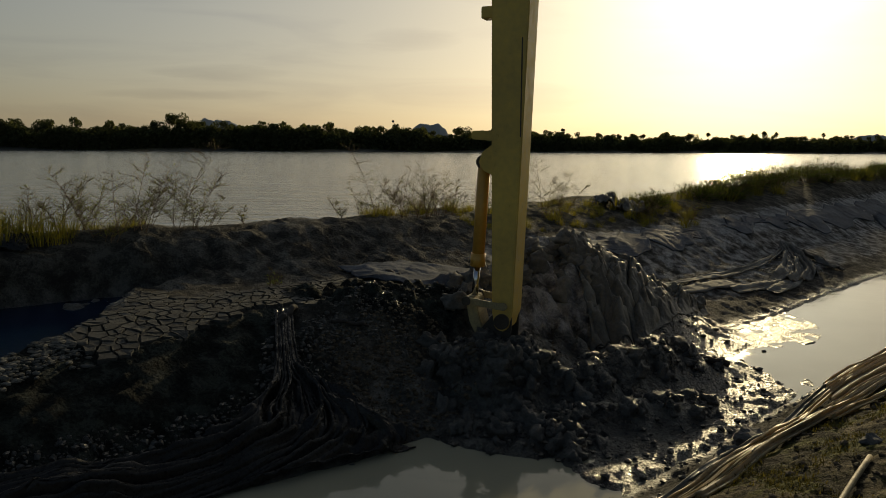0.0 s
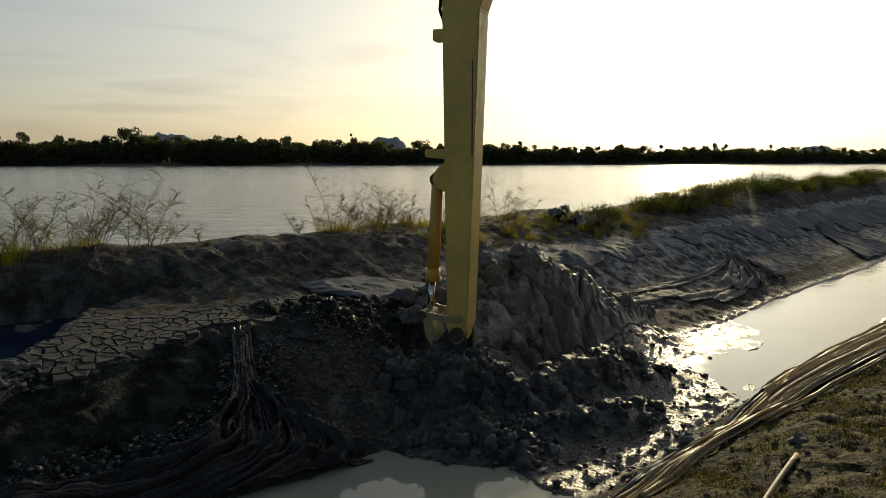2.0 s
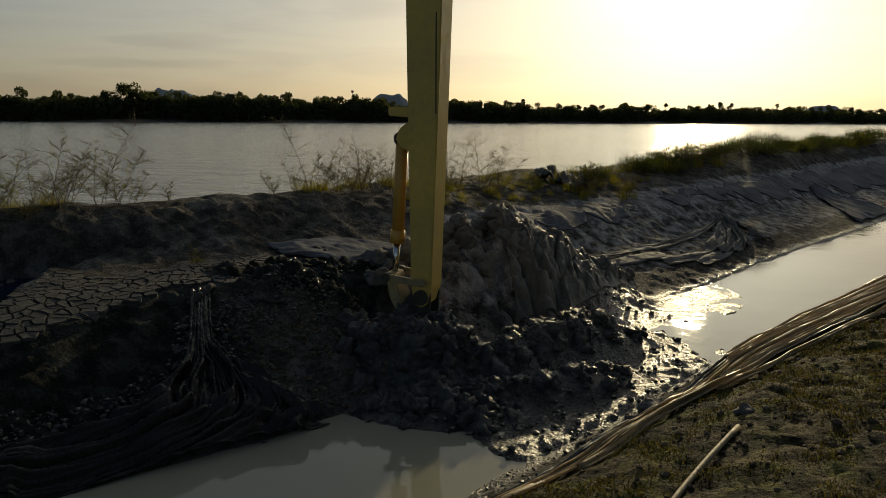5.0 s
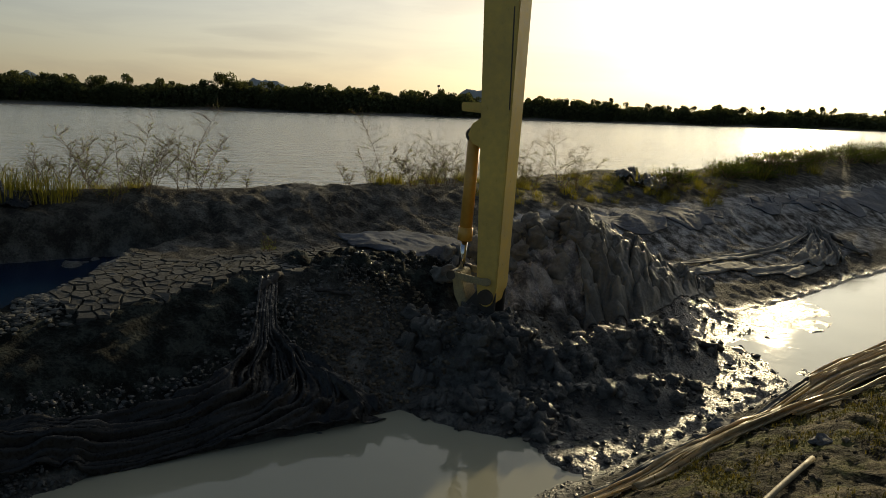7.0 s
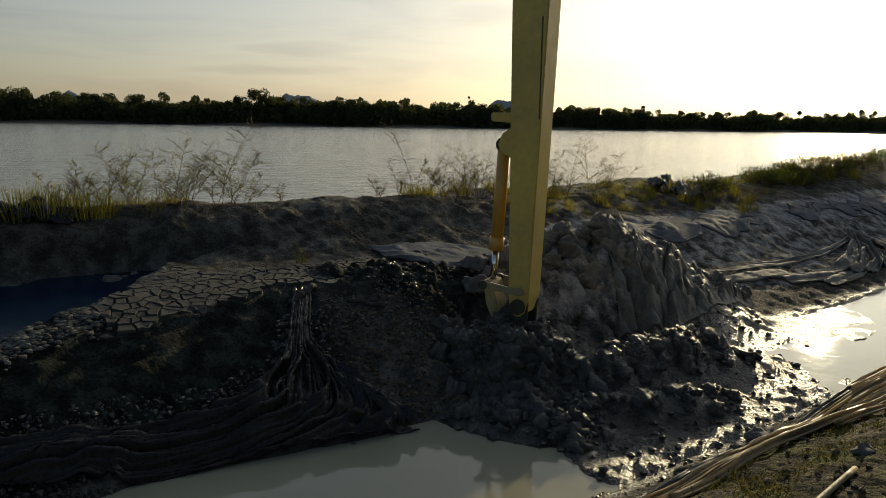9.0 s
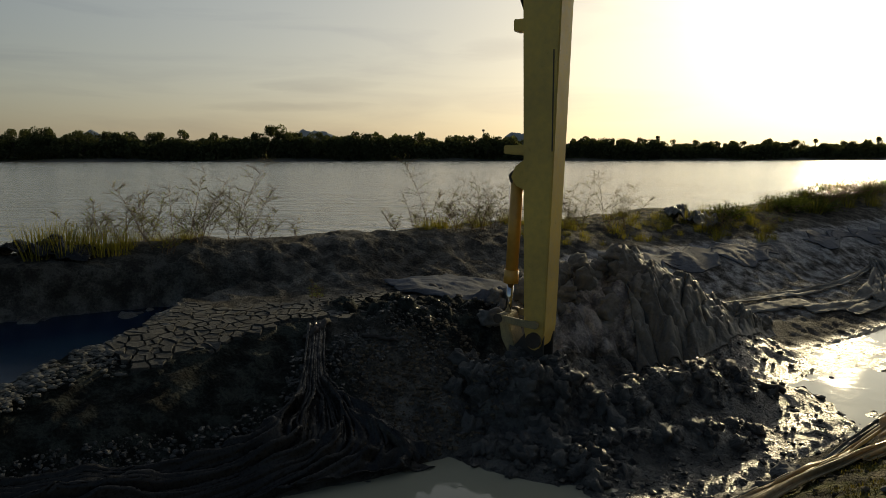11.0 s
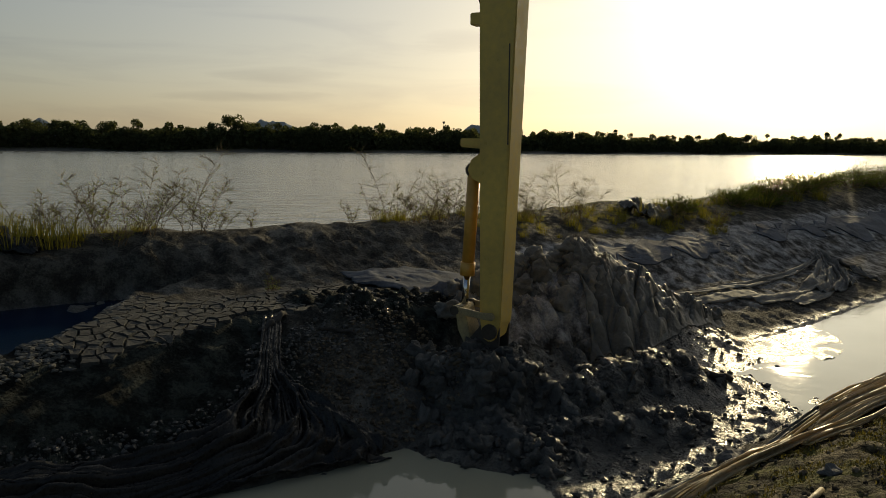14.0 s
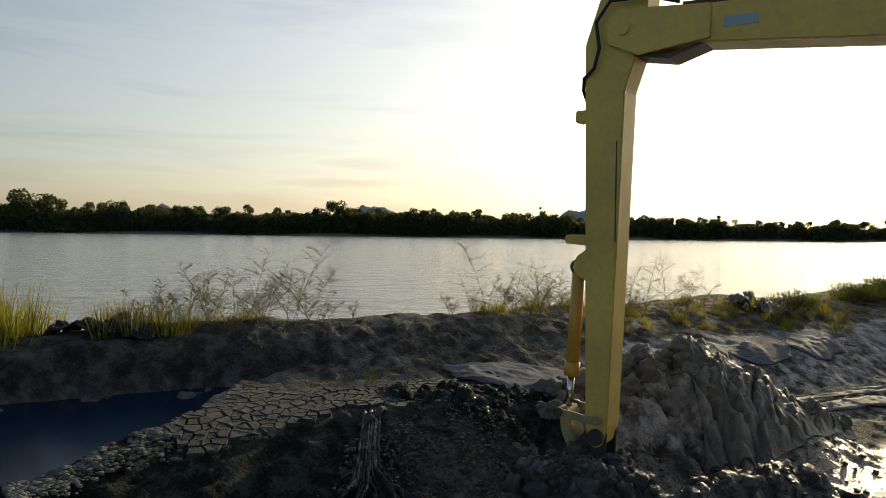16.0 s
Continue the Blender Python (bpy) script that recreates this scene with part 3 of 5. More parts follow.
def rod(points, radius, sides=10, bm=None):
    """A round bar along points; radius may be a list."""
    bm = bm or bmesh.new()
    pts = [Vector(p) for p in points]
    radii = radius if isinstance(radius, (list, tuple)) else [radius] * len(pts)
    rings = []
    ref = Vector((0.31, 0.17, 0.93))
    for i, p in enumerate(pts):
        t = (pts[min(i + 1, len(pts) - 1)] - pts[max(i - 1, 0)]).normalized()
        u = t.cross(ref)
        u = (u if u.length > 0.05 else t.cross(Vector((1, 0, 0)))).normalized()
        v = t.cross(u)
        rings.append([bm.verts.new(p + (u * math.cos(6.28318 * k / sides) + v * math.sin(6.28318 * k / sides)) * radii[i]) for k in range(sides)])
    for a, b in zip(rings, rings[1:]):
        for k in range(sides):
            f = bm.faces.new((a[k], a[(k + 1) % sides], b[(k + 1) % sides], b[k]))
            f.smooth = sides > 4
    bm.faces.new(rings[0][::-1])
    bm.faces.new(rings[-1])
    return bm


def box(size, centre=(0, 0, 0), bevel=0.0):
    bm = bmesh.new()
    bmesh.ops.create_cube(bm, size=1.0, matrix=Matrix.Translation(centre) @ Matrix.Diagonal((*size, 1)))
    if bevel:
        bmesh.ops.bevel(bm, geom=bm.edges[:], offset=bevel, segments=2, affect="EDGES", clamp_overlap=True)
    return bm


def base(name, m, label, category, group="", kind=""):
    ob = new(name)
    ob.empty_display_size = 0.1
    ob.matrix_world = m
    return tagged(ob, label, category, group, kind)

# ---- excavator on the near bank; its own x points along the boom ----
BOOM_TURN = 156.8
rig = base("excavator", pose(5.68, 4.6, 1.1, 0, 0, BOOM_TURN), "yellow tracked excavator with mud-caked bucket on the near bank", "excavator")


def tube_outline(line):
    """Closed outline round a centre line of (x, z, thickness)."""
    up, down = [], []
    for i, (x, z, t) in enumerate(line):
        a, b = line[max(i - 1, 0)], line[min(i + 1, len(line) - 1)]
        lx, lz = b[0] - a[0], b[1] - a[1]
        ll = math.hypot(lx, lz)
        up.append((x - lz / ll * t / 2, z + lx / ll * t / 2))
        down.append((x + lz / ll * t / 2, z - lx / ll * t / 2))
    return up + down[::-1]


boom = part("boom", prism(tube_outline([(-0.05, 0.85, 0.42), (0.42, 2.25, 0.6), (0.82, 2.88, 0.66), (1.4, 3.18, 0.62), (2.2, 3.21, 0.52), (3.55, 3.21, 0.40),
                                        (5.1, 3.33, 0.31), (5.45, 3.37, 0.27)]), 0.34, 0.012), YELLOW, rig)
for y in (-0.185, 0.185):
    part("boom_ear", prism([(4.95, 3.19), (5.55, 3.12), (5.83, 3.25), (5.85, 3.45), (5.7, 3.54), (4.95, 3.47)], 0.03, 0.006, y), YELLOW, boom)
part("boom_plate", prism([(5.0, 3.165), (5.3, 3.07), (5.62, 3.13), (5.62, 3.16), (5.3, 3.11), (5.0, 3.185)], 0.3, 0.004), STEEL, boom)
part("decal", box((0.26, 0.006, 0.08), (4.72, -0.173, 3.30)), DECAL, boom, "faded pale blue decal")
part("decal", box((0.26, 0.006, 0.08), (4.72, 0.173, 3.30)), DECAL, boom, "faded pale blue decal")
pipes = part("hydraulic_pipe", rod([(1.7, 0.1, 3.50), (3.6, 0.1, 3.45), (5.2, 0.1, 3.53)], 0.014, 8), STEEL, boom)
part("hydraulic_pipe", rod([(1.7, 0.03, 3.50), (3.6, 0.03, 3.45), (5.2, 0.03, 3.53)], 0.014, 8), STEEL, boom)
for x in (4.95, 4.45, 3.9, 3.2, 2.5):
    part("pipe_clamp", box((0.05, 0.17, 0.06), (x, 0.065, 3.50 - (5.1 - x) * 0.03), 0.008), STEEL, boom)

stick = part("stick", prism([(6.06, 3.28), (5.86, 3.86), (5.62, 3.98), (5.47, 3.80), (5.50, 3.45), (5.56, 3.20), (5.68, 2.85), (5.73, 1.4), (5.79, -0.18),
                             (5.83, -0.34), (5.90, -0.38), (5.97, -0.34), (6.0, -0.18), (6.03, 1.4)], 0.30, 0.012), YELLOW, rig)
for y in (-0.165, 0.165):
    part("pin_boss", rod([(5.69, y * 0.9, 3.37), (5.69, y * 1.36, 3.37)], 0.062, 16), YELLOW, stick)
    part("pin_boss", rod([(5.89, y * 0.9, -0.27), (5.89, y * 1.15, -0.27)], 0.075, 16), STEEL, stick)
part("weld_strip", box((0.012, 0.306, 0.9), (5.745, 0, 1.95)), STEEL, stick, "rusty weld line down the edge")
part("bracket", prism([(6.0, 2.60), (6.18, 2.60), (6.18, 2.71), (6.0, 2.71)], 0.14, 0.008), YELLOW, stick)
part("bracket", prism([(6.0, 1.46), (6.25, 1.48), (6.25, 1.56), (6.0, 1.56)], 0.22, 0.01), YELLOW, stick)
for y in (-0.075, 0.075):
    part("cylinder_lug", prism([(6.0, 1.12), (6.13, 1.18), (6.18, 1.26), (6.14, 1.36), (6.0, 1.46)], 0.028, 0.005, y), YELLOW, stick)
ram = part("bucket_cylinder", rod([(6.15, 0, 1.24), (6.205, 0, 0.30)], 0.062, 18), ORANGE, rig, "orange painted hydraulic cylinder")
part("gland", rod([(6.202, 0, 0.36), (6.21, 0, 0.23)], 0.074, 18), ORANGE, ram)
part("eye", rod([(6.148, -0.055, 1.26), (6.148, 0.055, 1.26)], 0.07, 14), STEEL, ram)
part("piston_rod", rod([(6.209, 0, 0.24), (6.235, 0, -0.10)], 0.034, 14), CHROME, ram, "bright chromed rod")
for y in (-0.19, 0.19):
    part("link_arm", prism([(5.83, -0.10), (5.86, -0.075), (5.93, -0.085), (6.20, -0.055), (6.26, -0.04), (6.29, -0.085), (6.26, -0.13), (6.20, -0.125), (5.93, -0.15), (5.86, -0.155), (5.83, -0.13)], 0.03, 0.006, y), LINKAGE, rig, "mud-smeared yellow link arm")
    part("link_pin", rod([(6.245, y * 0.8, -0.09), (6.245, y * 1.15, -0.09)], 0.045, 12), STEEL, rig)
part("bucket_link", prism([(6.19, -0.06), (6.29, -0.06), (6.25, -0.30), (6.17, -0.46), (6.08, -0.46), (6.13, -0.28)], 0.24, 0.01), LINKAGE, rig)
bucket = part("bucket", prism([(5.78, -0.58), (6.16, -0.72), (6.22, -0.84), (6.10, -1.00), (5.80, -1.04), (5.62, -0.98), (5.60, -0.74)], 0.06, 0.01, 0.40), MUD_CAKE, rig, "mud-caked steel bucket")
part("bucket_side", prism([(5.78, -0.58), (6.16, -0.72), (6.22, -0.84), (6.10, -1.00), (5.80, -1.04), (5.62, -0.98), (5.60, -0.74)], 0.06, 0.01, -0.40), MUD_CAKE, bucket)
part("bucket_shell", prism([(6.14, -0.73), (6.22, -0.84), (6.10, -1.00), (5.80, -1.04), (5.62, -0.98), (5.64, -0.95), (5.80, -1.00), (6.08, -0.97), (6.18, -0.84)], 0.80, 0.004), MUD_CAKE, bucket)
for y in (-0.12, 0.12):
    part("bucket_ear", prism([(5.80, -0.18), (5.98, -0.20), (6.14, -0.40), (6.08, -0.72), (5.82, -0.72)], 0.035, 0.006, y), MUD_CAKE, bucket)
for i in range(5):
    part("tooth", prism([(5.55, -0.76), (5.66, -0.73), (5.66, -0.83)], 0.07, 0.006, -0.34 + 0.17 * i), MUD_CAKE, bucket)
hose = [(5.2, 0.2, 3.52), (5.45, 0.22, 3.60), (5.80, 0.22, 3.62), (5.93, 0.22, 3.45), (5.90, 0.21, 3.22), (5.95, 0.2, 3.05), (6.06, 0.16, 2.98), (6.09, 0.1, 2.88), (6.06, 0.05, 2.75)]
part("hydraulic_hose", rod(hose, 0.017, 8), RUBBER, rig, "black rubber hose looped round the pivot")
part("hydraulic_hose", rod([(x, -y, z) for x, y, z in hose], 0.017, 8), RUBBER, rig, "black rubber hose looped round the pivot")
# arm cylinder above the boom
arm_ram = part("arm_cylinder", rod([(2.4, 0, 3.74), (4.3, 0, 3.86)], 0.075, 18), YELLOW, rig)
part("piston_rod", rod([(4.3, 0, 3.86), (5.55, 0, 3.85)], 0.042, 14), CHROME, arm_ram)
part("bracket", prism([(2.15, 3.4), (2.75, 3.4), (2.5, 3.82), (2.3, 3.8)], 0.16, 0.01), YELLOW, arm_ram)
for y in (-0.30, 0.30):
    lift = part("boom_cylinder", rod([(0.35, y, 0.75), (0.55, y, 1.85)], 0.075, 16), YELLOW, rig)
    part("piston_rod", rod([(0.55, y, 1.85), (0.75, y, 2.78)], 0.045, 12), CHROME, lift)
# upper structure
part("deck", box((3.5, 2.5, 0.22), (-1.15, 0, 0.98), 0.03), YELLOW, rig)
part("slew_ring", rod([(-0.6, 0, 0.72), (-0.6, 0, 0.88)], 0.62, 28), STEEL, rig)
part("counterweight", prism([(-2.2, 1.08), (-2.95, 1.1), (-3.1, 1.4), (-3.05, 1.95), (-2.9, 2.05), (-2.2, 2.05)], 2.5, 0.05), YELLOW, rig)
part("engine_hood", box((1.5, 2.3, 0.85), (-1.45, 0, 1.51), 0.05), YELLOW, rig)
cab = part("cab", prism([(0.30, 1.1), (0.42, 1.55), (0.20, 2.55), (0.05, 2.68), (-1.15, 2.68), (-1.25, 2.55), (-1.25, 1.1)], 0.98, 0.03, 0.86), YELLOW, rig)
part("side_window", prism([(0.18, 1.62), (0.06, 2.45), (-1.1, 2.45), (-1.1, 1.62)], 0.02, 0.004, 1.36), GLASS_DARK, cab, "dark tinted glass")
part("side_window", prism([(0.18, 1.62), (0.06, 2.45), (-1.1, 2.45), (-1.1, 1.62)], 0.02, 0.004, 0.36), GLASS_DARK, cab, "dark tinted glass")
part("windscreen", prism([(0.425, 1.6), (0.225, 2.5), (0.24, 2.5), (0.44, 1.6)], 0.84, 0.0, 0.86), GLASS_DARK, cab, "dark tinted glass")


def track_unit(y_side):
    """One crawler, along the canal: frame, rollers and shoes round it."""
    m = rig.matrix_world.inverted() @ pose(*to_xy(7.33, y_side), 1.10, 0, 0, 90 - 48)
    unit = part("crawler", box((2.7, 0.34, 0.42), (0, 0, 0.43), 0.04), TRACK, rig)
    unit.matrix_local = m
    half, r = 1.48, 0.40
    loop = []
    n = 46
    total = 4 * half + 2 * math.pi * r
    for i in range(n):
        u = i / n * total
        if u < 2 * half:
            loop.append((-half + u, 2 * r, 0))
        elif u < 2 * half + math.pi * r:
            a = (u - 2 * half) / r
            loop.append((half + r * math.sin(a), r + r * math.cos(a), a))
        elif u < 4 * half + math.pi * r:
            loop.append((half - (u - 2 * half - math.pi * r), 0, math.pi))
        else:
            a = (u - 4 * half - math.pi * r) / r
            loop.append((-half - r * math.sin(a), r - r * math.cos(a), math.pi + a))
    shoe = prism([(-0.09, -0.012), (0.085, -0.012), (0.085, 0.012), (-0.055, 0.012), (-0.06, 0.042), (-0.078, 0.042), (-0.082, 0.012), (-0.09, 0.012)], 0.60)
    me = bpy.data.meshes.new("track_shoe")
    shoe.to_mesh(me)
    shoe.free()
    me.materials.append(TRACK)
    for x, z, a in loop:
        ob = new("track_shoe", me)
        ob.parent = unit
        ob.matrix_local = Matrix.Translation((x, 0, z + 0.012)) @ Euler((0, a, 0)).to_matrix().to_4x4()
    for x in (-half, half):
        part("idler_wheel", rod([(x, -0.13, r), (x, 0.13, r)], r - 0.05, 24), TRACK, unit)
    for x in (-0.9, -0.45, 0, 0.45, 0.9):
        part("roller", rod([(x, -0.14, 0.12), (x, 0.14, 0.12)], 0.1, 14), TRACK, unit)


track_unit(0.33)
track_unit(-1.95)
part("undercarriage", box((1.6, 1.7, 0.3), (-0.6, 0, 0.56), 0.04), TRACK, rig)


# ---- plastic sheets ----
def draped(name, upper, lower, mat, label, folds=9, amp=0.06, lift=0.03, nu=60, nv=50, seed=1, thick=0.012, waist=None, wander=1.0, rounded=False, between=None):
    """A sheet between two edges (x, y lists), over a waist if given, lying on the ground, with uneven folds from edge to edge."""
    def along(line, t):
        line = np.array(line, float)
        run = np.concatenate([[0], np.cumsum(np.hypot(*np.diff(line, axis=0).T))])
        return np.stack([np.interp(t * run[-1], run, line[:, k]) for k in (0, 1)], -1)
    u, v = np.linspace(0, 1, nu), np.linspace(0, 1, nv)
    A, B = along(upper, u), along(lower, u)
    C = along(waist, u) if waist else (A + B) / 2
    vv = v[:, None, None]
    if between:
        rows = [A] + [along(r, u) for r in between] + [B]
        rows = [2 * rows[0] - rows[1]] + rows + [2 * rows[-1] - rows[-2]]
        P = []
        for t in v * (len(rows) - 3):
            i = min(int(t), len(rows) - 4)
            f, (a, b, c, e) = t - i, rows[i:i + 4]
            P.append(0.5 * (2 * b + (c - a) * f + (2 * a - 5 * b + 4 * c - e) * f * f + (3 * b - a - 3 * c + e) * f ** 3))
        P = np.array(P)
    else:
        P = A[None] * (1 - vv) * (1 - 2 * vv) + C[None] * 4 * vv * (1 - vv) + B[None] * vv * (2 * vv - 1)
    U, V = np.meshgrid(u, v)
    X, Y = P[..., 0], P[..., 1]
    warp = U * folds + 1.3 * wander * fbm(U * folds * 0.45, V * 1.6, seed, 4, 0.55) + 0.5 * V
    crease = 1 - np.abs(2 * (warp - np.floor(warp)) - 1)
    if rounded:
        crease = np.sqrt(np.clip(1 - (1 - crease) ** 2, 0, 1)) ** 0.4
    part_two = warp * 2.37 + 0.9 * wander * fbm(U * folds, V * 3, seed + 21, 2)
    second = 1 - np.abs(2 * (part_two - np.floor(part_two)) - 1)
    tall = 0.25 + 0.9 * lattice(np.floor(warp), np.floor(warp) * 0 + 3, seed + 3)
    soft = wander * fbm(U * folds * 1.9, V * 7, seed + 7, 4, 0.6)
    loose = 0.15 + 0.85 * smooth(0.15, 0.6, V) if between else 1.0
    X = X + 0.06 * wander * loose * fbm(U * 6, V * 6, seed + 11, 3)
    Y = Y + 0.06 * wander * loose * fbm(U * 6, V * 6, seed + 15, 3)
    Z = terrain(X, Y, False)[0]
    Z = np.maximum(Z, terrain(X, Y)[0]) if wander > 0.4 else Z + 0.03
    tall = amp * (crease ** 2.2 * tall + 0.35 * second ** 2 + 0.45 * soft)
    if rounded:
        tall = tall * smooth(1.0, 0.7, V)
    if between:
        sharp = 1 - 2.6 * np.abs(fbm(U * folds * 0.9 + 1.5 * V, V * 2.4, seed + 31, 3, 0.5))
        tall = (0.3 + 0.7 * smooth(0.08, 0.45, V)) * (0.55 * tall + amp * 0.75 * np.clip(sharp, 0, 1) ** 2)
    Z = np.maximum(Z, -0.03) + lift + tall
    edge = np.minimum(np.minimum(U, 1 - U) * 8, np.minimum(V, 1 - V) * 8).clip(0, 1)
    Z = Z - (1 - edge) * (lift * 0.6)
    ob = new(name, grid_mesh(name, X, Y, Z, mat))
    mod = ob.modifiers.new("thickness", "SOLIDIFY")
    mod.thickness = thick
    return tagged(ob, label, "plastic sheet")


draped("plastic_sheet", [(-1.99, 6.74), (-1.93, 6.78), (-1.88, 6.78), (-1.82, 6.74)],
       [(-4.9, 3.05), (-3.9, 3.62), (-2.9, 4.22), (-2.0, 4.80), (-1.45, 5.14), (-1.0, 5.42), (-0.60, 5.70)], BLACK_SHEET,
       "dusty black plastic liner gathered on the bank beside the water", 6, 0.12, 0.035, 320, 170, 3, wander=1.0,
       between=[[(-1.82, 6.02), (-1.72, 6.08), (-1.60, 6.12)], [(-1.88, 5.55), (-1.66, 5.66), (-1.42, 5.84), (-1.18, 5.92)],
                [(-2.30, 4.98), (-1.85, 5.12), (-1.40, 5.42), (-0.80, 5.78)]])
draped("plastic_sheet", [(-1.52, 6.02), (-1.60, 5.90)], [(-0.66, 5.80), (-0.80, 5.62)], BLACK_SHEET,
       "stiff dusty fold of black plastic liner", 1, 0.13, 0.08, 24, 60, 8, wander=0.5)


# long gathered sheet on the near bank
draped("plastic_sheet", [to_xy(6.25, 2.50), to_xy(5.1, 2.00)], [to_xy(11.6, 1.78), to_xy(10.6, 1.22)], TAN_SHEET,
       "tan woven plastic sheet gathered in long folds on the bank", 11, 0.04, 0.015, 180, 170, 21, waist=[to_xy(8.2, 2.36), to_xy(7.4, 1.64)], wander=0.28)
for k, (s0, s1, d0, d1, mid, wide, mat) in enumerate(((1.8, 6.0, 2.26, 2.20, 2.22, 0.06, TAN_SHEET), (2.0, 6.4, 2.14, 2.02, 2.10, 0.06, TAN_SHEET), (2.3, 6.2, 2.42, 2.34, 2.36, 0.06, MUDDY_SHEET),
                                                    (3.2, 10.2, 2.00, 1.16, 1.72, 0.06, TAN_SHEET), (4.6, 9.6, 1.84, 1.10, 1.50, 0.05, TAN_SHEET), (4.0, 9.0, 2.06, 1.40, 1.74, 0.05, MUDDY_SHEET))):
    draped("plastic_sheet", [to_xy(s0, d0 + wide), to_xy(s0, d0)], [to_xy(s1, d1 + wide), to_xy(s1, d1)], mat,
           "rolled strand of plastic sheet lying along the bank", 1, 0.035, 0.008, 12, 150, 25 + 3 * k, waist=[to_xy((s0 + s1) / 2, mid + wide), to_xy((s0 + s1) / 2, mid)], wander=0.38)
# far bank: sheet spread as a fan, strips and pale liner
draped("plastic_sheet", [(6.60, 14.75), (6.66, 14.8), (6.74, 14.8), (6.82, 14.78)], [(5.25, 12.15), (5.75, 12.35), (6.3, 12.75), (6.83, 13.35)], PALE_SHEET,
       "pale muddy plastic sheet spread like a fan on the far bank", 4, 0.13, 0.02, 80, 60, 41, waist=[(6.22, 13.7), (6.40, 13.72), (6.6, 13.8), (6.82, 14.0)])
draped("plastic_sheet", [(6.82, 14.72), (6.9, 14.72)], [(7.25, 13.75), (7.5, 13.85)], PALE_SHEET, "muddy tail of a plastic sheet on the far bank", 2, 0.09, 0.02, 24, 40, 42)
for k, (foot, bend, wide) in enumerate((((4.25, 11.35), (5.75, 12.75), 0.13), ((4.95, 11.62), (6.02, 13.0), 0.15), ((2.85, 10.95), (5.0, 12.7), 0.09), ((5.3, 11.95), (6.2, 13.2), 0.12))):
    draped("plastic_sheet", [(6.58, 14.62), (6.66, 14.6)], [foot, (foot[0] + wide, foot[1] - wide)], PALE_SHEET, "thin pale muddy plastic strip trailing down the slope",
           1, 0.04, 0.015, 10, 90, 43 + k, waist=[bend, (bend[0] + wide, bend[1] - wide)], wander=0.6)
draped("plastic_sheet", [(3.25, 10.92), (4.38, 11.80)], [(3.35, 10.72), (4.5, 11.56)], PALE_SHEET, "pale silty plastic strip lying on the mud", 2, 0.02, 0.03, 40, 10, 49, wander=0.6)
edge_rng = random.Random(31)


def ragged(s0, s1, d, swing, n=14):
    return [to_xy(s0 + (s1 - s0) * k / n, d + edge_rng.uniform(-swing, swing)) for k in range(n + 1)]


for s0, s1, lo, hi, seed in ((8.3, 12.9, 6.95, 7.5, 51), (13.9, 17.2, 7.06, 7.45, 53), (17.0, 23.6, 6.75, 7.45, 54), (23.0, 34.0, 6.5, 7.4, 55), (33.0, 48.0, 6.3, 7.3, 58)):
    draped("plastic_sheet", ragged(s0, s1, hi, 0.16), ragged(s0 + 0.3, s1 - 0.3, lo, 0.22), GREY_SHEET,
           "silty grey liner showing along the berm slope", 4, 0.012, 0.012 if s0 < 15 else 0.008, 120, 24, seed)
draped("plastic_sheet", [to_xy(21.5, 6.9), to_xy(22.2, 6.95)], [to_xy(19.5, 5.0), to_xy(23.0, 5.0)], GREY_SHEET, "grey plastic liner hanging down the far bank", 5, 0.04, 0.02, 50, 40, 59)
draped("plastic_sheet", [(-1.65, 8.75), (-1.0, 9.2), (0.2, 9.5), (0.7, 9.6)], [(-1.35, 8.35), (-0.8, 8.12), (-0.1, 8.2), (0.5, 8.7)], GREY_SHEET, "smooth wet grey liner on the berm above the heap", 2, 0.02, 0.06, 70, 40, 61, wander=0.8)
# sheet folds hanging over the heap
draped("plastic_sheet", [(1.25, 9.15), (1.6, 9.32), (2.3, 9.7), (3.3, 10.2)], [(1.35, 7.95), (2.1, 8.35), (2.75, 9.15), (3.45, 10.1)], MUDDY_SHEET,
       "mud-smeared liner hanging in folds over the spoil heap", 6, 0.16, 0.015, 200, 80, 63, wander=1.0, rounded=True)
# dark folded sheet on the crest beside the reeds
draped("plastic_sheet", [(-6.1, 7.60), (-5.0, 8.0)], [(-5.95, 7.25), (-4.85, 7.65)], BLACK_SHEET, "crumpled black plastic sheet on the berm crest", 3, 0.13, 0.03, 40, 30, 71)
draped("plastic_sheet", [(2.75, 14.75), (3.7, 14.75)], [(2.75, 14.2), (3.7, 14.15)], MUDDY_SHEET, "crumpled grey plastic sheet among the grass", 2, 0.18, 0.04, 36, 24, 73)


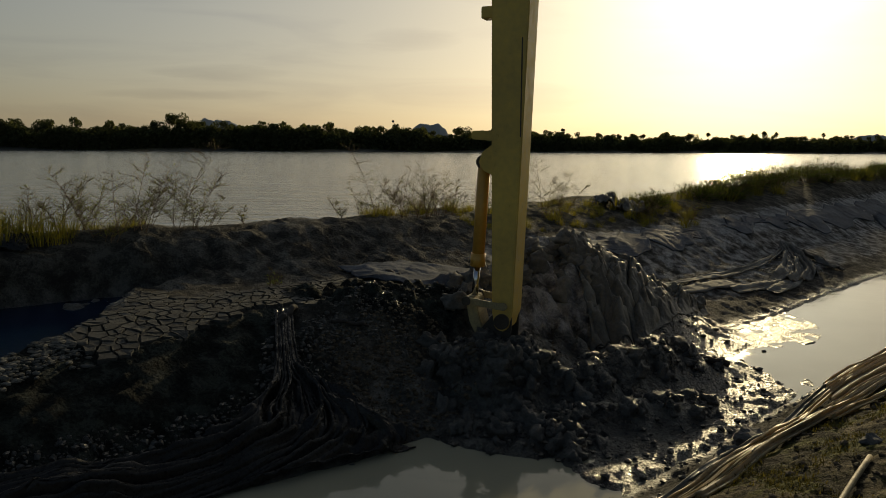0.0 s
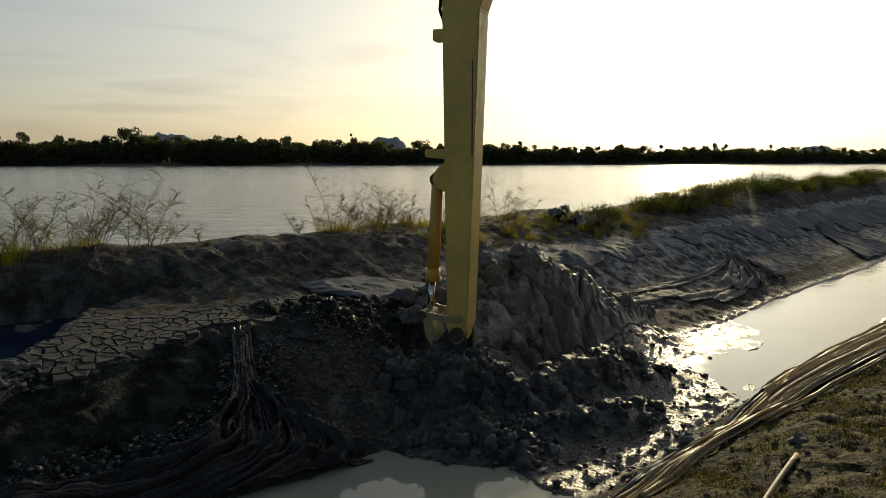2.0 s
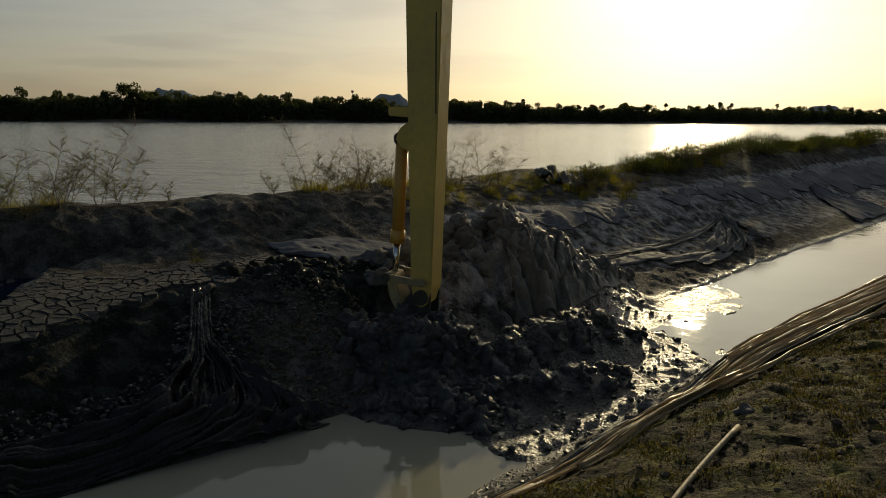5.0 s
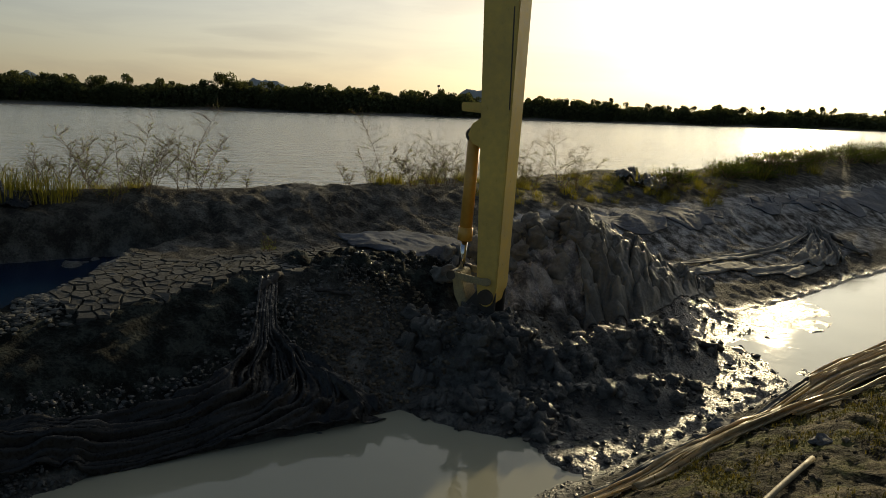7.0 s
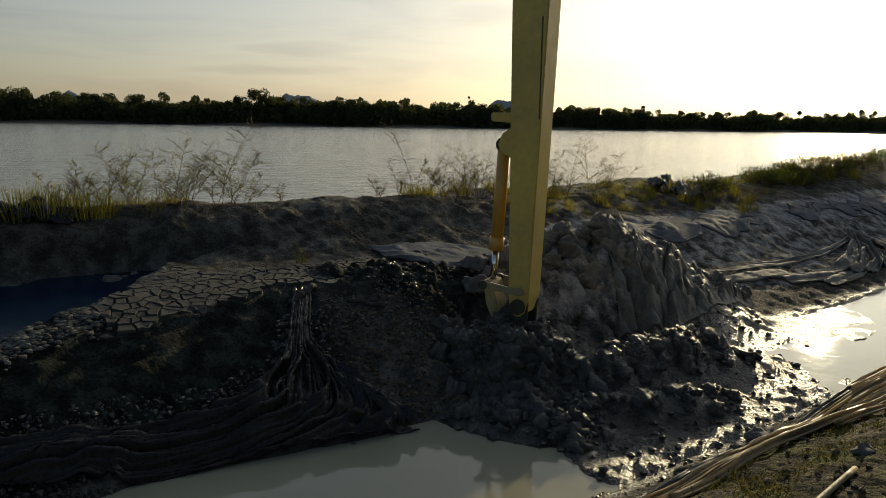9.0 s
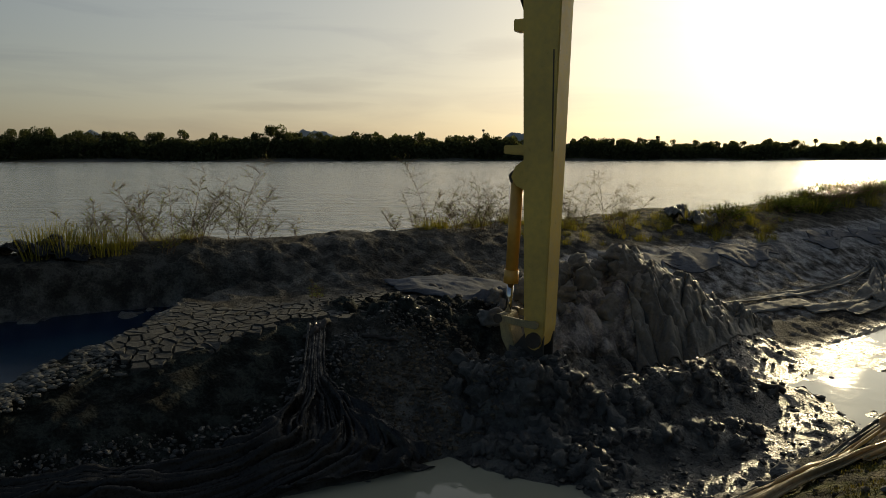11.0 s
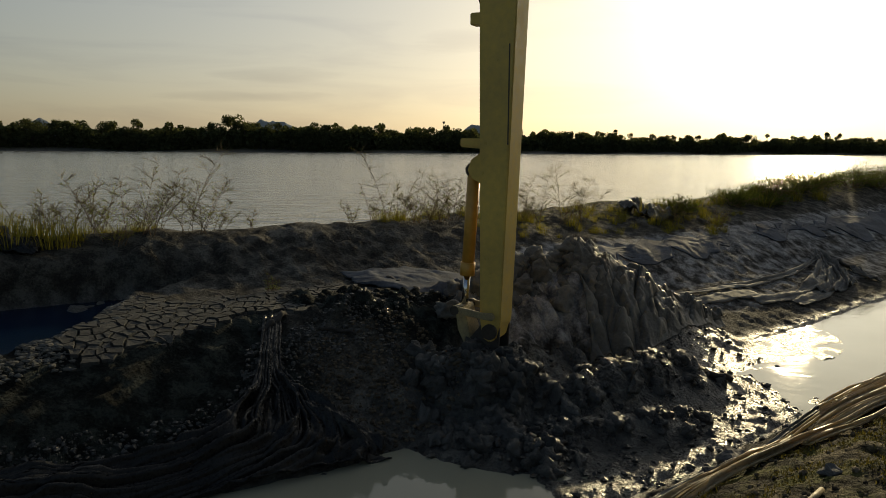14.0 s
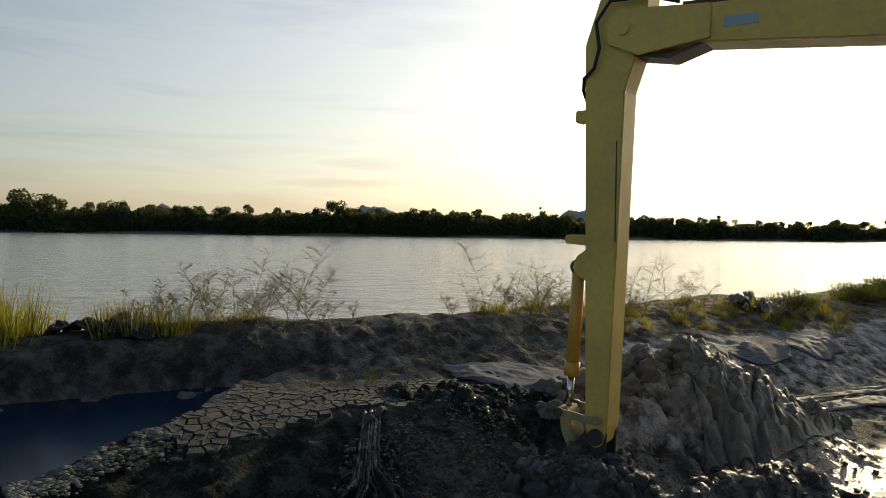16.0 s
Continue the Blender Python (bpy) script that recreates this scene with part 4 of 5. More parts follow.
# ---- poles, timber, stones ----
def lying_pole(name, a, b, r, mat, label, category, bend=0.0, lift=0.0):
    pts = []
    for i in range(13):
        t = i / 12
        x, y = a[0] + (b[0] - a[0]) * t, a[1] + (b[1] - a[1]) * t
        y += bend * math.sin(math.pi * t)
        pts.append((x, y, height(x, y) + r * 0.7 + lift))
    z = [p[2] for p in pts]
    pts = [(p[0], p[1], z[0] + (z[-1] - z[0]) * i / 12 + 0.012) for i, p in enumerate(pts)]
    rough = 0.0 if mat is BAMBOO else 1.0
    pts = [(p[0] + rough * r * noise.noise(Vector((i * 0.6, a[0], 0))), p[1], p[2] + rough * r * noise.noise(Vector((i * 0.7, a[1], 5)))) for i, p in enumerate(pts)]
    ob = part(name, rod(pts, [r * (1.0 - 0.012 * i) * (1 + rough * 0.5 * noise.noise(Vector((i * 0.9, a[0] * 3, 9)))) for i in range(13)], 10), mat)
    return tagged(ob, label, category)


lying_pole("wooden_pole", (1.85, 3.52), (0.8, 2.2), 0.015, BAMBOO, "pale weathered wooden pole lying on the turf", "pole", 0.03)
lying_pole("branch", (-1.38, 8.80), (-0.80, 8.50), 0.030, DARK_WOOD, "blackened branch lying on the berm slope", "branch", 0.05)
lying_pole("branch", (-1.05, 8.62), (-0.62, 8.22), 0.038, DARK_WOOD, "blackened split branch on the berm slope", "branch")
lying_pole("timber", (-1.45, 6.75), (-1.08, 6.80), 0.018, DARK_WOOD, "short dark timber lying on the cracked mud", "timber")
lying_pole("timber", (-1.95, 6.55), (-1.80, 6.85), 0.035, DARK_WOOD, "dark post end under the plastic liner", "timber")
lying_pole("timber", (1.95, 7.75), (2.75, 7.55), 0.04, DARK_WOOD, "mud-covered timber sticking out of the spoil", "timber", 0, 0.05)


def stone_mesh(name, size, seed, mat, squash=0.7, detail=3):
    bm = bmesh.new()
    bmesh.ops.create_icosphere(bm, subdivisions=detail, radius=1.0)
    for v in bm.verts:
        n = noise.noise(v.co * 1.1 + Vector((seed * 7.1, 0, 0))) * 0.8 + noise.noise(v.co * 3.1 + Vector((0, seed * 3.3, 0))) * 0.18
        v.co = v.co * (1 + n) * size
        v.co.z *= squash
    me = bpy.data.meshes.new(name)
    bm.to_mesh(me)
    bm.free()
    me.materials.append(mat)
    return me


for x, y, size, label in ((*to_xy(5.22, 2.66), 0.11, "pointed grey stone half sunk in the bank"), (2.0, 3.76, 0.045, "small rounded stone on the turf"),
                          (*to_xy(5.0, 2.72), 0.07, "small muddy stone beside the sheet"), (2.9, 3.4, 0.05, "small pale stone on the turf")):
    ob = new("stone", stone_mesh("stone", size, x * 3, STONE, 0.8))
    ob.location = (x, y, height(x, y) + size * 0.35)
    tagged(ob, label, "stone", "stones on the near bank")


def clod_mesh(seed, mat):
    """A broken lump of clay: flat torn faces, worn corners, fine crumbling."""
    rg = random.Random(seed)
    cuts = [(Vector((rg.gauss(0, 1), rg.gauss(0, 1), rg.gauss(0, 1))).normalized(), rg.uniform(0.7, 1.05)) for _ in range(8)]
    bm = bmesh.new()
    bmesh.ops.create_icosphere(bm, subdivisions=3, radius=1.0)
    for v in bm.verts:
        u = v.co.normalized()
        reach = min([1.25] + [c / u.dot(n) for n, c in cuts if u.dot(n) > 0.2])
        reach *= 1 + 0.44 * noise.noise(u * 2.0 + Vector((seed, 0, 0))) + 0.36 * noise.noise(u * 4.6 + Vector((0, seed, 0))) + 0.17 * noise.noise(u * 11.0 + Vector((0, 0, seed)))
        v.co = u * reach * 0.1
    me = bpy.data.meshes.new("clod")
    soft_shade(bm).to_mesh(me)
    bm.free()
    me.materials.append(mat)
    return me


CLODS = [clod_mesh(11 + k, DRY_CLOD) for k in range(6)]
WET_CLODS = [clod_mesh(31 + k, MUD_CLOD) for k in range(8)]
clod_rng = random.Random(19)
for k in range(54):
    t = clod_rng.uniform(1.4, 3.95)
    i = min(int(t), 4)
    x = HEAP[i][0] + (HEAP[i + 1][0] - HEAP[i][0]) * (t - i) + clod_rng.gauss(0.05, 0.13)
    y = HEAP[i][1] + (HEAP[i + 1][1] - HEAP[i][1]) * (t - i) - abs(clod_rng.gauss(0, 0.33)) + 0.08
    ob = new("clod", CLODS[k % 6])
    q = clod_rng.uniform(0.5, 1.5)
    ob.matrix_world = pose(x, y, height(x, y) + 0.015 * q, clod_rng.uniform(0, 90), 0, clod_rng.uniform(0, 360)) @ Matrix.Diagonal((q, q * 0.8, q, 1))
    tagged(ob, "rough grey clay clod on the spoil heap", "clod", "clods on the spoil heap")


for k in range(280):
    line = (SPOIL, TOES, SPOIL, LIP)[k % 4]
    t = clod_rng.uniform(0, 2.9)
    i = min(int(t), 2)
    x = line[i][0] + (line[i + 1][0] - line[i][0]) * (t - i) + clod_rng.gauss(0, 0.12)
    y = line[i][1] + (line[i + 1][1] - line[i][1]) * (t - i) + clod_rng.gauss(-0.03, 0.13)
    ob = new("clod", WET_CLODS[k % 8])
    q = 0.22 + 0.75 * clod_rng.random() ** 2.4
    if k % 6 == 0:
        x, y = clod_rng.gauss(0.2, 0.42), clod_rng.gauss(6.55, 0.22)
        q = clod_rng.uniform(0.4, 1.0)
    ob.matrix_world = pose(x, y, max(height(x, y), 0.0) - 0.03 * q, clod_rng.uniform(-40, 40), clod_rng.uniform(-40, 40), clod_rng.uniform(0, 360)) @ Matrix.Diagonal((q * 1.2, q * 0.85, q, 1))
    tagged(ob, "damp dark clay clod on the dug mud", "clod", "clods on the dug mud")


def scatter_clods():
    """Wet clods over the dug mud, joined."""
    rng = np.random.RandomState(4)
    shapes = []
    for k in range(6):
        bm = bmesh.new()
        bmesh.ops.create_icosphere(bm, subdivisions=1, radius=1.0)
        for v in bm.verts:
            v.co *= 1 + 0.7 * noise.noise(v.co * 1.4 + Vector((k * 5.0, 0, 0))) + 0.4 * noise.noise(v.co * 3.4 + Vector((0, k * 3.0, 0)))
        shapes.append((np.array([v.co for v in bm.verts]), [[v.index for v in f.verts] for f in bm.faces]))
        bm.free()
    verts, faces, count = [], [], 0
    X, Y = rng.uniform(-1.8, 4.2, 9000), rng.uniform(4.0, 9.5, 9000)
    Z, wet, turf, pale = terrain(X, Y)
    S, D = to_sd(X, Y)
    ok = ((wet > 0.5) | ((D < 3.1) & (D > 2.5))) & (Z > -0.02) & (D > 2.45) & (S > 2.5) & (S < 8.6) & (D < 6.6) & (rng.rand(9000) < 0.34)
    for x, y, z in zip(X[ok], Y[ok], Z[ok]):
        v, f = shapes[rng.randint(6)]
        size = 0.008 + 0.034 * rng.rand() ** 4
        a = rng.rand() * 6.28
        ca, sa = math.cos(a), math.sin(a)
        p = v * size * np.array([1, 0.8, 0.7])
        verts.append(np.column_stack([p[:, 0] * ca - p[:, 1] * sa + x, p[:, 0] * sa + p[:, 1] * ca + y, p[:, 2] + z + size * 0.25]))
        faces += [[i + count for i in t] for t in f]
        count += len(v)
    X, Y = rng.uniform(-4, 0.4, 26000), rng.uniform(4.0, 8.0, 26000)
    Z = terrain(X, Y)[0]
    S, D = to_sd(X, Y)
    ok = (D > 4.8) & (D < np.interp(S, (0, 2.4, 2.8, 4.6), (5.6, 5.55, 6.1, 6.2))) & (fbm(S * 1.1, D * 2.2, 83, 3) + rng.rand(26000) * 0.5 > 0.18)
    for x, y, z in zip(X[ok], Y[ok], Z[ok]):
        v, f = shapes[rng.randint(6)]
        size = 0.006 + 0.020 * rng.rand() ** 2.5
        verts.append(v * size + np.array([x, y, z + size * 0.2]))
        faces += [[i + count for i in t] for t in f]
        count += len(v)
    ob = new("mud_clods", mesh_from("mud_clods", np.concatenate(verts).tolist(), faces, CLOD, True))
    return tagged(ob, "wet dark clods scattered over the dug mud", "clods", kind="stuff")


scatter_clods()


def soil_crumbs():
    """Small dry crumbs of earth between the turf, joined."""
    rg = np.random.RandomState(14)
    bm = bmesh.new()
    bmesh.ops.create_icosphere(bm, subdivisions=1, radius=1.0)
    v, f = np.array([q.co for q in bm.verts]), [[q.index for q in t.verts] for t in bm.faces]
    bm.free()
    S = np.concatenate([rg.uniform(1.2, 9.5, 3000), rg.uniform(3.1, 4.5, 2600)])
    D = np.concatenate([rg.uniform(-0.6, 2.3, 3000), rg.uniform(4.75, 5.9, 2600)])
    X, Y = to_xy(S, D)
    Z = terrain(X, Y)[0]
    verts, faces = [], []
    for k, (x, y, z) in enumerate(zip(X, Y, Z)):
        size = 0.004 + 0.020 * rg.rand() ** 4
        verts.append(v * (1 + 0.5 * rg.rand(len(v), 1)) * size * np.array([1, 1, 0.7]) + np.array([x, y, z + size * 0.1]))
        faces += [[i + k * len(v) for i in t] for t in f]
    ob = new("soil_crumbs", mesh_from("soil_crumbs", np.concatenate(verts).tolist(), faces, SOIL, True))
    return tagged(ob, "small brown crumbs of earth on the banks", "crumbs", kind="stuff")


soil_crumbs()


def rim_crumbs():
    """Pale flakes of broken crust along the pond's edge, joined."""
    rg = np.random.RandomState(27)
    bm = bmesh.new()
    bmesh.ops.create_icosphere(bm, subdivisions=1, radius=1.0)
    v, f = np.array([q.co for q in bm.verts]), [[q.index for q in t.verts] for t in bm.faces]
    bm.free()
    S = rg.uniform(0.1, 2.2, 5200)
    D = np.interp(S, POND_S, POND_D) + 0.10 - np.abs(rg.normal(0, 0.22, 5200))
    keep = fbm(S * 2.6, D * 2.6, 37, 3) + 0.3 * rg.rand(5200) > 0.08
    X, Y = to_xy(S[keep], D[keep])
    Z = np.maximum(terrain(X, Y)[0], 0.785)
    verts, faces = [], []
    for k, (x, y, z) in enumerate(zip(X, Y, Z)):
        size = 0.006 + 0.022 * rg.rand() ** 2.5
        verts.append(v * (1 + 0.6 * rg.rand(len(v), 1)) * size * np.array([1.2, 1, 0.55]) + np.array([x, y, z + size * 0.1]))
        faces += [[i + k * len(v) for i in t] for t in f]
    ob = new("crust_crumbs", mesh_from("crust_crumbs", np.concatenate(verts).tolist(), faces, CRUMB, True))
    return tagged(ob, "pale broken crust crumbs along the pond edge", "crumbs", kind="stuff")


rim_crumbs()


# ---- plants ----
def polar(az, r):
    return r * math.sin(radians(az)), r * math.cos(radians(az))


def blade(verts, faces, p, direction, length, width, droop=0.3, segs=3):
    """One bent grass blade."""
    side = Vector((-direction.y, direction.x, 0))
    side = side.normalized() if side.length > 0.01 else Vector((1, 0, 0))
    i0 = len(verts)
    for k in range(segs + 1):
        t = k / segs
        c = p + direction * (length * t) - Vector((0, 0, 1)) * (droop * length * t * t)
        wd = width * (1 - t * 0.9) / 2
        verts += [c - side * wd, c + side * wd]
    for k in range(segs):
        a = i0 + 2 * k
        faces.append((a, a + 1, a + 3, a + 2))


def tuft_mesh(name, count, length, spread, width, mat, seed):
    rng = random.Random(seed)
    verts, faces = [], []
    for _ in range(count):
        a = rng.uniform(0, 6.283)
        r = spread * rng.random() ** 0.6
        lean = rng.uniform(0.05, 0.55)
        dirn = Vector((math.cos(a) * lean, math.sin(a) * lean, 1)).normalized()
        blade(verts, faces, Vector((math.cos(a) * r, math.sin(a) * r, -0.03)), dirn, length * rng.uniform(0.45, 1.1), width, rng.uniform(0.0, 0.35))
    return mesh_from(name, [tuple(v) for v in verts], faces, mat)


TUFTS = [tuft_mesh("grass_tuft", 90, 0.42, 0.20, 0.010, GRASS, 10 + k) for k in range(4)]
rng = random.Random(12)


def plant_tuft(az, r, scale=1.0, label="dry yellow-green grass tuft on the berm crest"):
    x, y = polar(az, r)
    ob = new("grass_tuft", TUFTS[rng.randrange(4)])
    ob.matrix_world = pose(x, y, height(x, y) - 0.01, 0, 0, rng.uniform(0, 360)) @ Matrix.Diagonal((scale, scale, scale * rng.uniform(0.8, 1.2), 1))
    tagged(ob, label, "grass", "grass tufts on the berm")


for az, r, k in ((-43.5, 9.6, 1.2), (-42.6, 9.4, 1.3), (-41.8, 9.7, 1.25), (-40.8, 9.6, 1.1), (-44.5, 9.7, 1.2), (-46, 9.8, 1.2), (-43.0, 9.9, 1.3), (-42.2, 10.0, 1.3), (-41.2, 10.0, 1.2), (-40.0, 9.9, 1.0), (-45.2, 10.1, 1.3)):
    plant_tuft(az, r, k * 1.6, "tall bright yellow-green grass tuft on the berm")
for i in range(16):
    plant_tuft(-36 + i * 0.75 + rng.uniform(-0.3, 0.3), (9.45 if i < 9 else 9.75) + rng.uniform(-0.15, 0.3), rng.uniform(0.9, 1.3) if i < 9 else rng.uniform(0.4, 0.7))
for i in range(46):
    az = rng.uniform(-9, 20)
    plant_tuft(az, 11.2 + (az + 9) * 0.14 + rng.uniform(-0.6, 0.8), rng.uniform(0.4, 0.8))
for i in range(50):
    s = rng.uniform(11, 34)
    x, y = to_xy(s, rng.uniform(8.2, 9.6))
    plant_tuft(math.degrees(math.atan2(x, y)), math.hypot(x, y), rng.uniform(0.4, 0.85) if s < 16 else rng.uniform(0.7, 1.3))


for i in range(56):
    x, y = to_xy(rng.uniform(7.6, 15), rng.uniform(7.9, 8.9))
    plant_tuft(math.degrees(math.atan2(x, y)), math.hypot(x, y), rng.uniform(0.25, 0.5), "short green-brown grass tuft on the berm slope")


def weed(name, az, r, tall, lean, seed, shoots=3, label="tall feathery dry weed on the berm crest", leafy=0.65):
    """A thin branching weed: stems, fine side twigs and small leaves."""
    rg = random.Random(seed)
    x, y = polar(az, r)
    thing = base(name, pose(x, y, height(x, y) - 0.02), label, "weed", "weeds on the berm")
    bm = bmesh.new()
    verts, faces = [], []
    for sh in range(shoots):
        a = rg.uniform(0, 6.283)
        ln = tall * (1.0 if sh == 0 else rg.uniform(0.4, 0.85))
        tilt = lean if sh == 0 else rg.uniform(-0.7, 0.7)
        pts = [Vector((math.cos(a) * 0.03 * sh, math.sin(a) * 0.03 * sh, 0))]
        d = Vector((tilt * 0.7, rg.uniform(-0.2, 0.2), 1)).normalized()
        for k in range(8):
            d = (d + Vector((tilt * 0.07 + rg.uniform(-0.05, 0.05), rg.uniform(-0.06, 0.06), -0.015 * k))).normalized()
            pts.append(pts[-1] + d * ln / 8)
        rod(pts, [0.0038 * (1 - 0.8 * k / 8) + 0.001 for k in range(9)], 4, bm)
        for k in range(int(17 * ln + 5)):
            t = rg.uniform(0.12, 0.97)
            i = min(int(t * 8), 7)
            p = pts[i].lerp(pts[i + 1], t * 8 - i)
            b = rg.uniform(0, 6.283)
            dirn = Vector((math.cos(b), math.sin(b) * 0.8, rg.uniform(0.15, 0.75))).normalized()
            tl = ln * rg.uniform(0.22, 0.5) * (1.05 - 0.75 * t)
            tw = [p, p + dirn * tl * 0.5 + Vector((0, 0, 0.05 * tl)), p + dirn * tl]
            rod(tw, [0.0026, 0.002, 0.001], 3, bm)
            for q in range(int(6 + 46 * tl)):
                f = rg.uniform(0.15, 1.0)
                pp = p + dirn * tl * f + Vector((0, 0, 0.2 * tl * f * (1 - f)))
                d2 = (dirn * 0.8 + Vector((rg.uniform(-1, 1), rg.uniform(-1, 1), rg.uniform(-0.2, 0.9)))).normalized()
                if rg.random() < leafy * (1.2 - 0.8 * t):
                    blade(verts, faces, pp, d2, rg.uniform(0.025, 0.06), 0.007, 0.3, 2)
                else:
                    rod([pp, pp + d2 * rg.uniform(0.04, 0.12)], [0.0010, 0.0006], 3, bm)
    part("stem", bm, STEM, thing)
    ob = new("leaves", mesh_from("leaves", [tuple(v) for v in verts], faces, WEED))
    ob.parent = thing
    return thing


weed("weed", -22.4, 9.8, 1.25, 0.35, 1, 4)
weed("weed", -25.5, 9.6, 1.0, 0.15, 2, 8, leafy=0.7)
weed("weed", -24.3, 9.8, 0.85, 0.35, 3, 4)
weed("weed", -28.6, 9.8, 0.92, -0.35, 4, 9, "bushy green-brown weed on the berm crest", 0.8)
weed("weed", -30.4, 9.8, 0.75, 0.4, 5, 9, "bushy green-brown weed on the berm crest", 0.8)
weed("weed", -27.2, 9.4, 0.55, 0.5, 6, 6, "bushy green-brown weed on the berm crest", 0.8)
weed("weed", -20.2, 10.0, 0.5, 0.6, 7, 4)
weed("weed", -17.8, 10.1, 0.28, 0.2, 8, 3)
weed("weed", -7.3, 11.0, 1.15, -0.25, 9, 2)
weed("weed", -5.2, 11.2, 0.85, 0.1, 10, 5)
weed("weed", -4.0, 11.3, 0.72, 0.3, 11, 6)
weed("weed", -8.6, 11.1, 0.55, -0.2, 12, 4)
weed("weed", -10.2, 10.9, 0.42, -0.4, 13, 4)
weed("weed", -2.2, 11.6, 0.8, 0.2, 14, 6)
weed("weed", -0.8, 11.9, 0.62, -0.1, 15, 6)
weed("weed", 3.2, 12.4, 0.8, 0.3, 16, 6)
weed("weed", 4.6, 12.6, 1.05, 0.1, 17, 5)
weed("weed", 6.3, 12.9, 1.2, -0.1, 18, 4)
weed("weed", 7.6, 13.1, 0.85, 0.3, 19, 5)
weed("weed", 14.5, 14.6, 0.7, 0.2, 20, 5)
weed("weed", 17.6, 15.2, 0.8, 0.0, 21, 5)
weed("weed", -32.3, 9.8, 0.6, 0.3, 31, 8, "bushy green-brown weed on the berm crest", 0.8)
weed("weed", -21.3, 9.8, 0.9, 0.5, 32, 4)
weed("weed", -6.2, 11.2, 0.75, 0.2, 33, 5)
weed("weed", -3.2, 11.5, 0.9, -0.2, 34, 6)
weed("weed", 1.6, 12.1, 0.7, 0.2, 35, 6)
weed("weed", -16.4, 8.2, 0.25, 0.2, 22, 5, "small leafy weed on the berm slope", 0.95)


def bush(x, y, wide, tall, seed, label="low leafy green bush on the berm"):
    """Many small leaves on a few bent twigs."""
    rg = random.Random(seed)
    thing = base("bush", pose(x, y, height(x, y) - 0.03), label, "bush", "bushes on the berm")
    bm = bmesh.new()
    verts, faces = [], []
    for k in range(26):
        a, r = rg.uniform(0, 6.283), wide * rg.random() ** 0.5
        top = Vector((math.cos(a) * r, math.sin(a) * r, tall * rg.uniform(0.35, 1.0) * (1.1 - 0.6 * r / wide)))
        mid = top * 0.5 + Vector((0, 0, tall * 0.12))
        rod([Vector((top.x * 0.25, top.y * 0.25, 0)), mid, top], [0.010, 0.007, 0.003], 4, bm)
        for q in range(55):
            p = mid.lerp(top, rg.random()) + Vector((rg.gauss(0, 0.09), rg.gauss(0, 0.09), rg.gauss(0, 0.08)))
            p.z = max(p.z, 0.03)
            d = Vector((rg.uniform(-1, 1), rg.uniform(-1, 1), rg.uniform(-0.1, 1.2))).normalized()
            blade(verts, faces, p, d, rg.uniform(0.05, 0.13), 0.022, 0.3, 2)
    part("twig_frame", bm, STEM, thing)
    ob = new("leaves", mesh_from("leaves", [tuple(v) for v in verts], faces, BUSH))
    ob.parent = thing
    return thing


BUSHES = [bush(*to_xy(s, d), wide, tall, 200 + k) for k, (s, d, wide, tall) in enumerate(((13.2, 8.6, 0.5, 0.28), (15.4, 8.7, 0.65, 0.42), (17.4, 8.8, 0.8, 0.55), (19.6, 8.9, 0.95, 0.65)))]
s = 16.0
while s < 62:
    kind = BUSHES[rng.randrange(4) if s > 17 else rng.randrange(2)]
    x, y = to_xy(s, rng.uniform(8.4, 9.3) if s > 13 else rng.uniform(8.2, 8.8))
    copy_thing(kind, pose(x, y, height(x, y) - 0.03, 0, 0, rng.uniform(0, 360)))
    s += rng.uniform(0.5, 1.0) if s < 32 else rng.uniform(1.0, 1.8)


def turf_blades():
    """Short worn turf on the near bank, joined."""
    rg = np.random.RandomState(9)
    n = 46000
    S, D = rg.uniform(1.0, 10.0, n), rg.uniform(-0.9, 2.2, n)
    X, Y = to_xy(S, D)
    Z, wet, turf, pale = terrain(X, Y)
    keep = (fbm(X * 2.1, Y * 2.1, 81, 4, 0.6) + 0.25 * rg.rand(n) > 0.10) & (D < 2.0)
    verts, faces = [], []
    for x, y, z in zip(X[keep], Y[keep], Z[keep]):
        for _ in range(5):
            a = rg.rand() * 6.283
            lean = rg.rand() * 1.7
            dirn = Vector((math.cos(a) * lean, math.sin(a) * lean, 1)).normalized()
            blade(verts, faces, Vector((x + rg.normal(0, 0.025), y + rg.normal(0, 0.025), z - 0.004)), dirn, 0.014 + 0.034 * rg.rand() ** 2, 0.008, 0.35, 2)
    return tagged(new("turf", mesh_from("turf", [tuple(v) for v in verts], faces, TURF)), "short worn olive turf on the near bank", "grass", kind="stuff")


turf_blades()


# ---- far shore ----
def shore_at(az, back=0.0):
    t = math.tan(radians(az))
    y = (290 + back) / (1 - 0.25 * t)
    return t * y, y


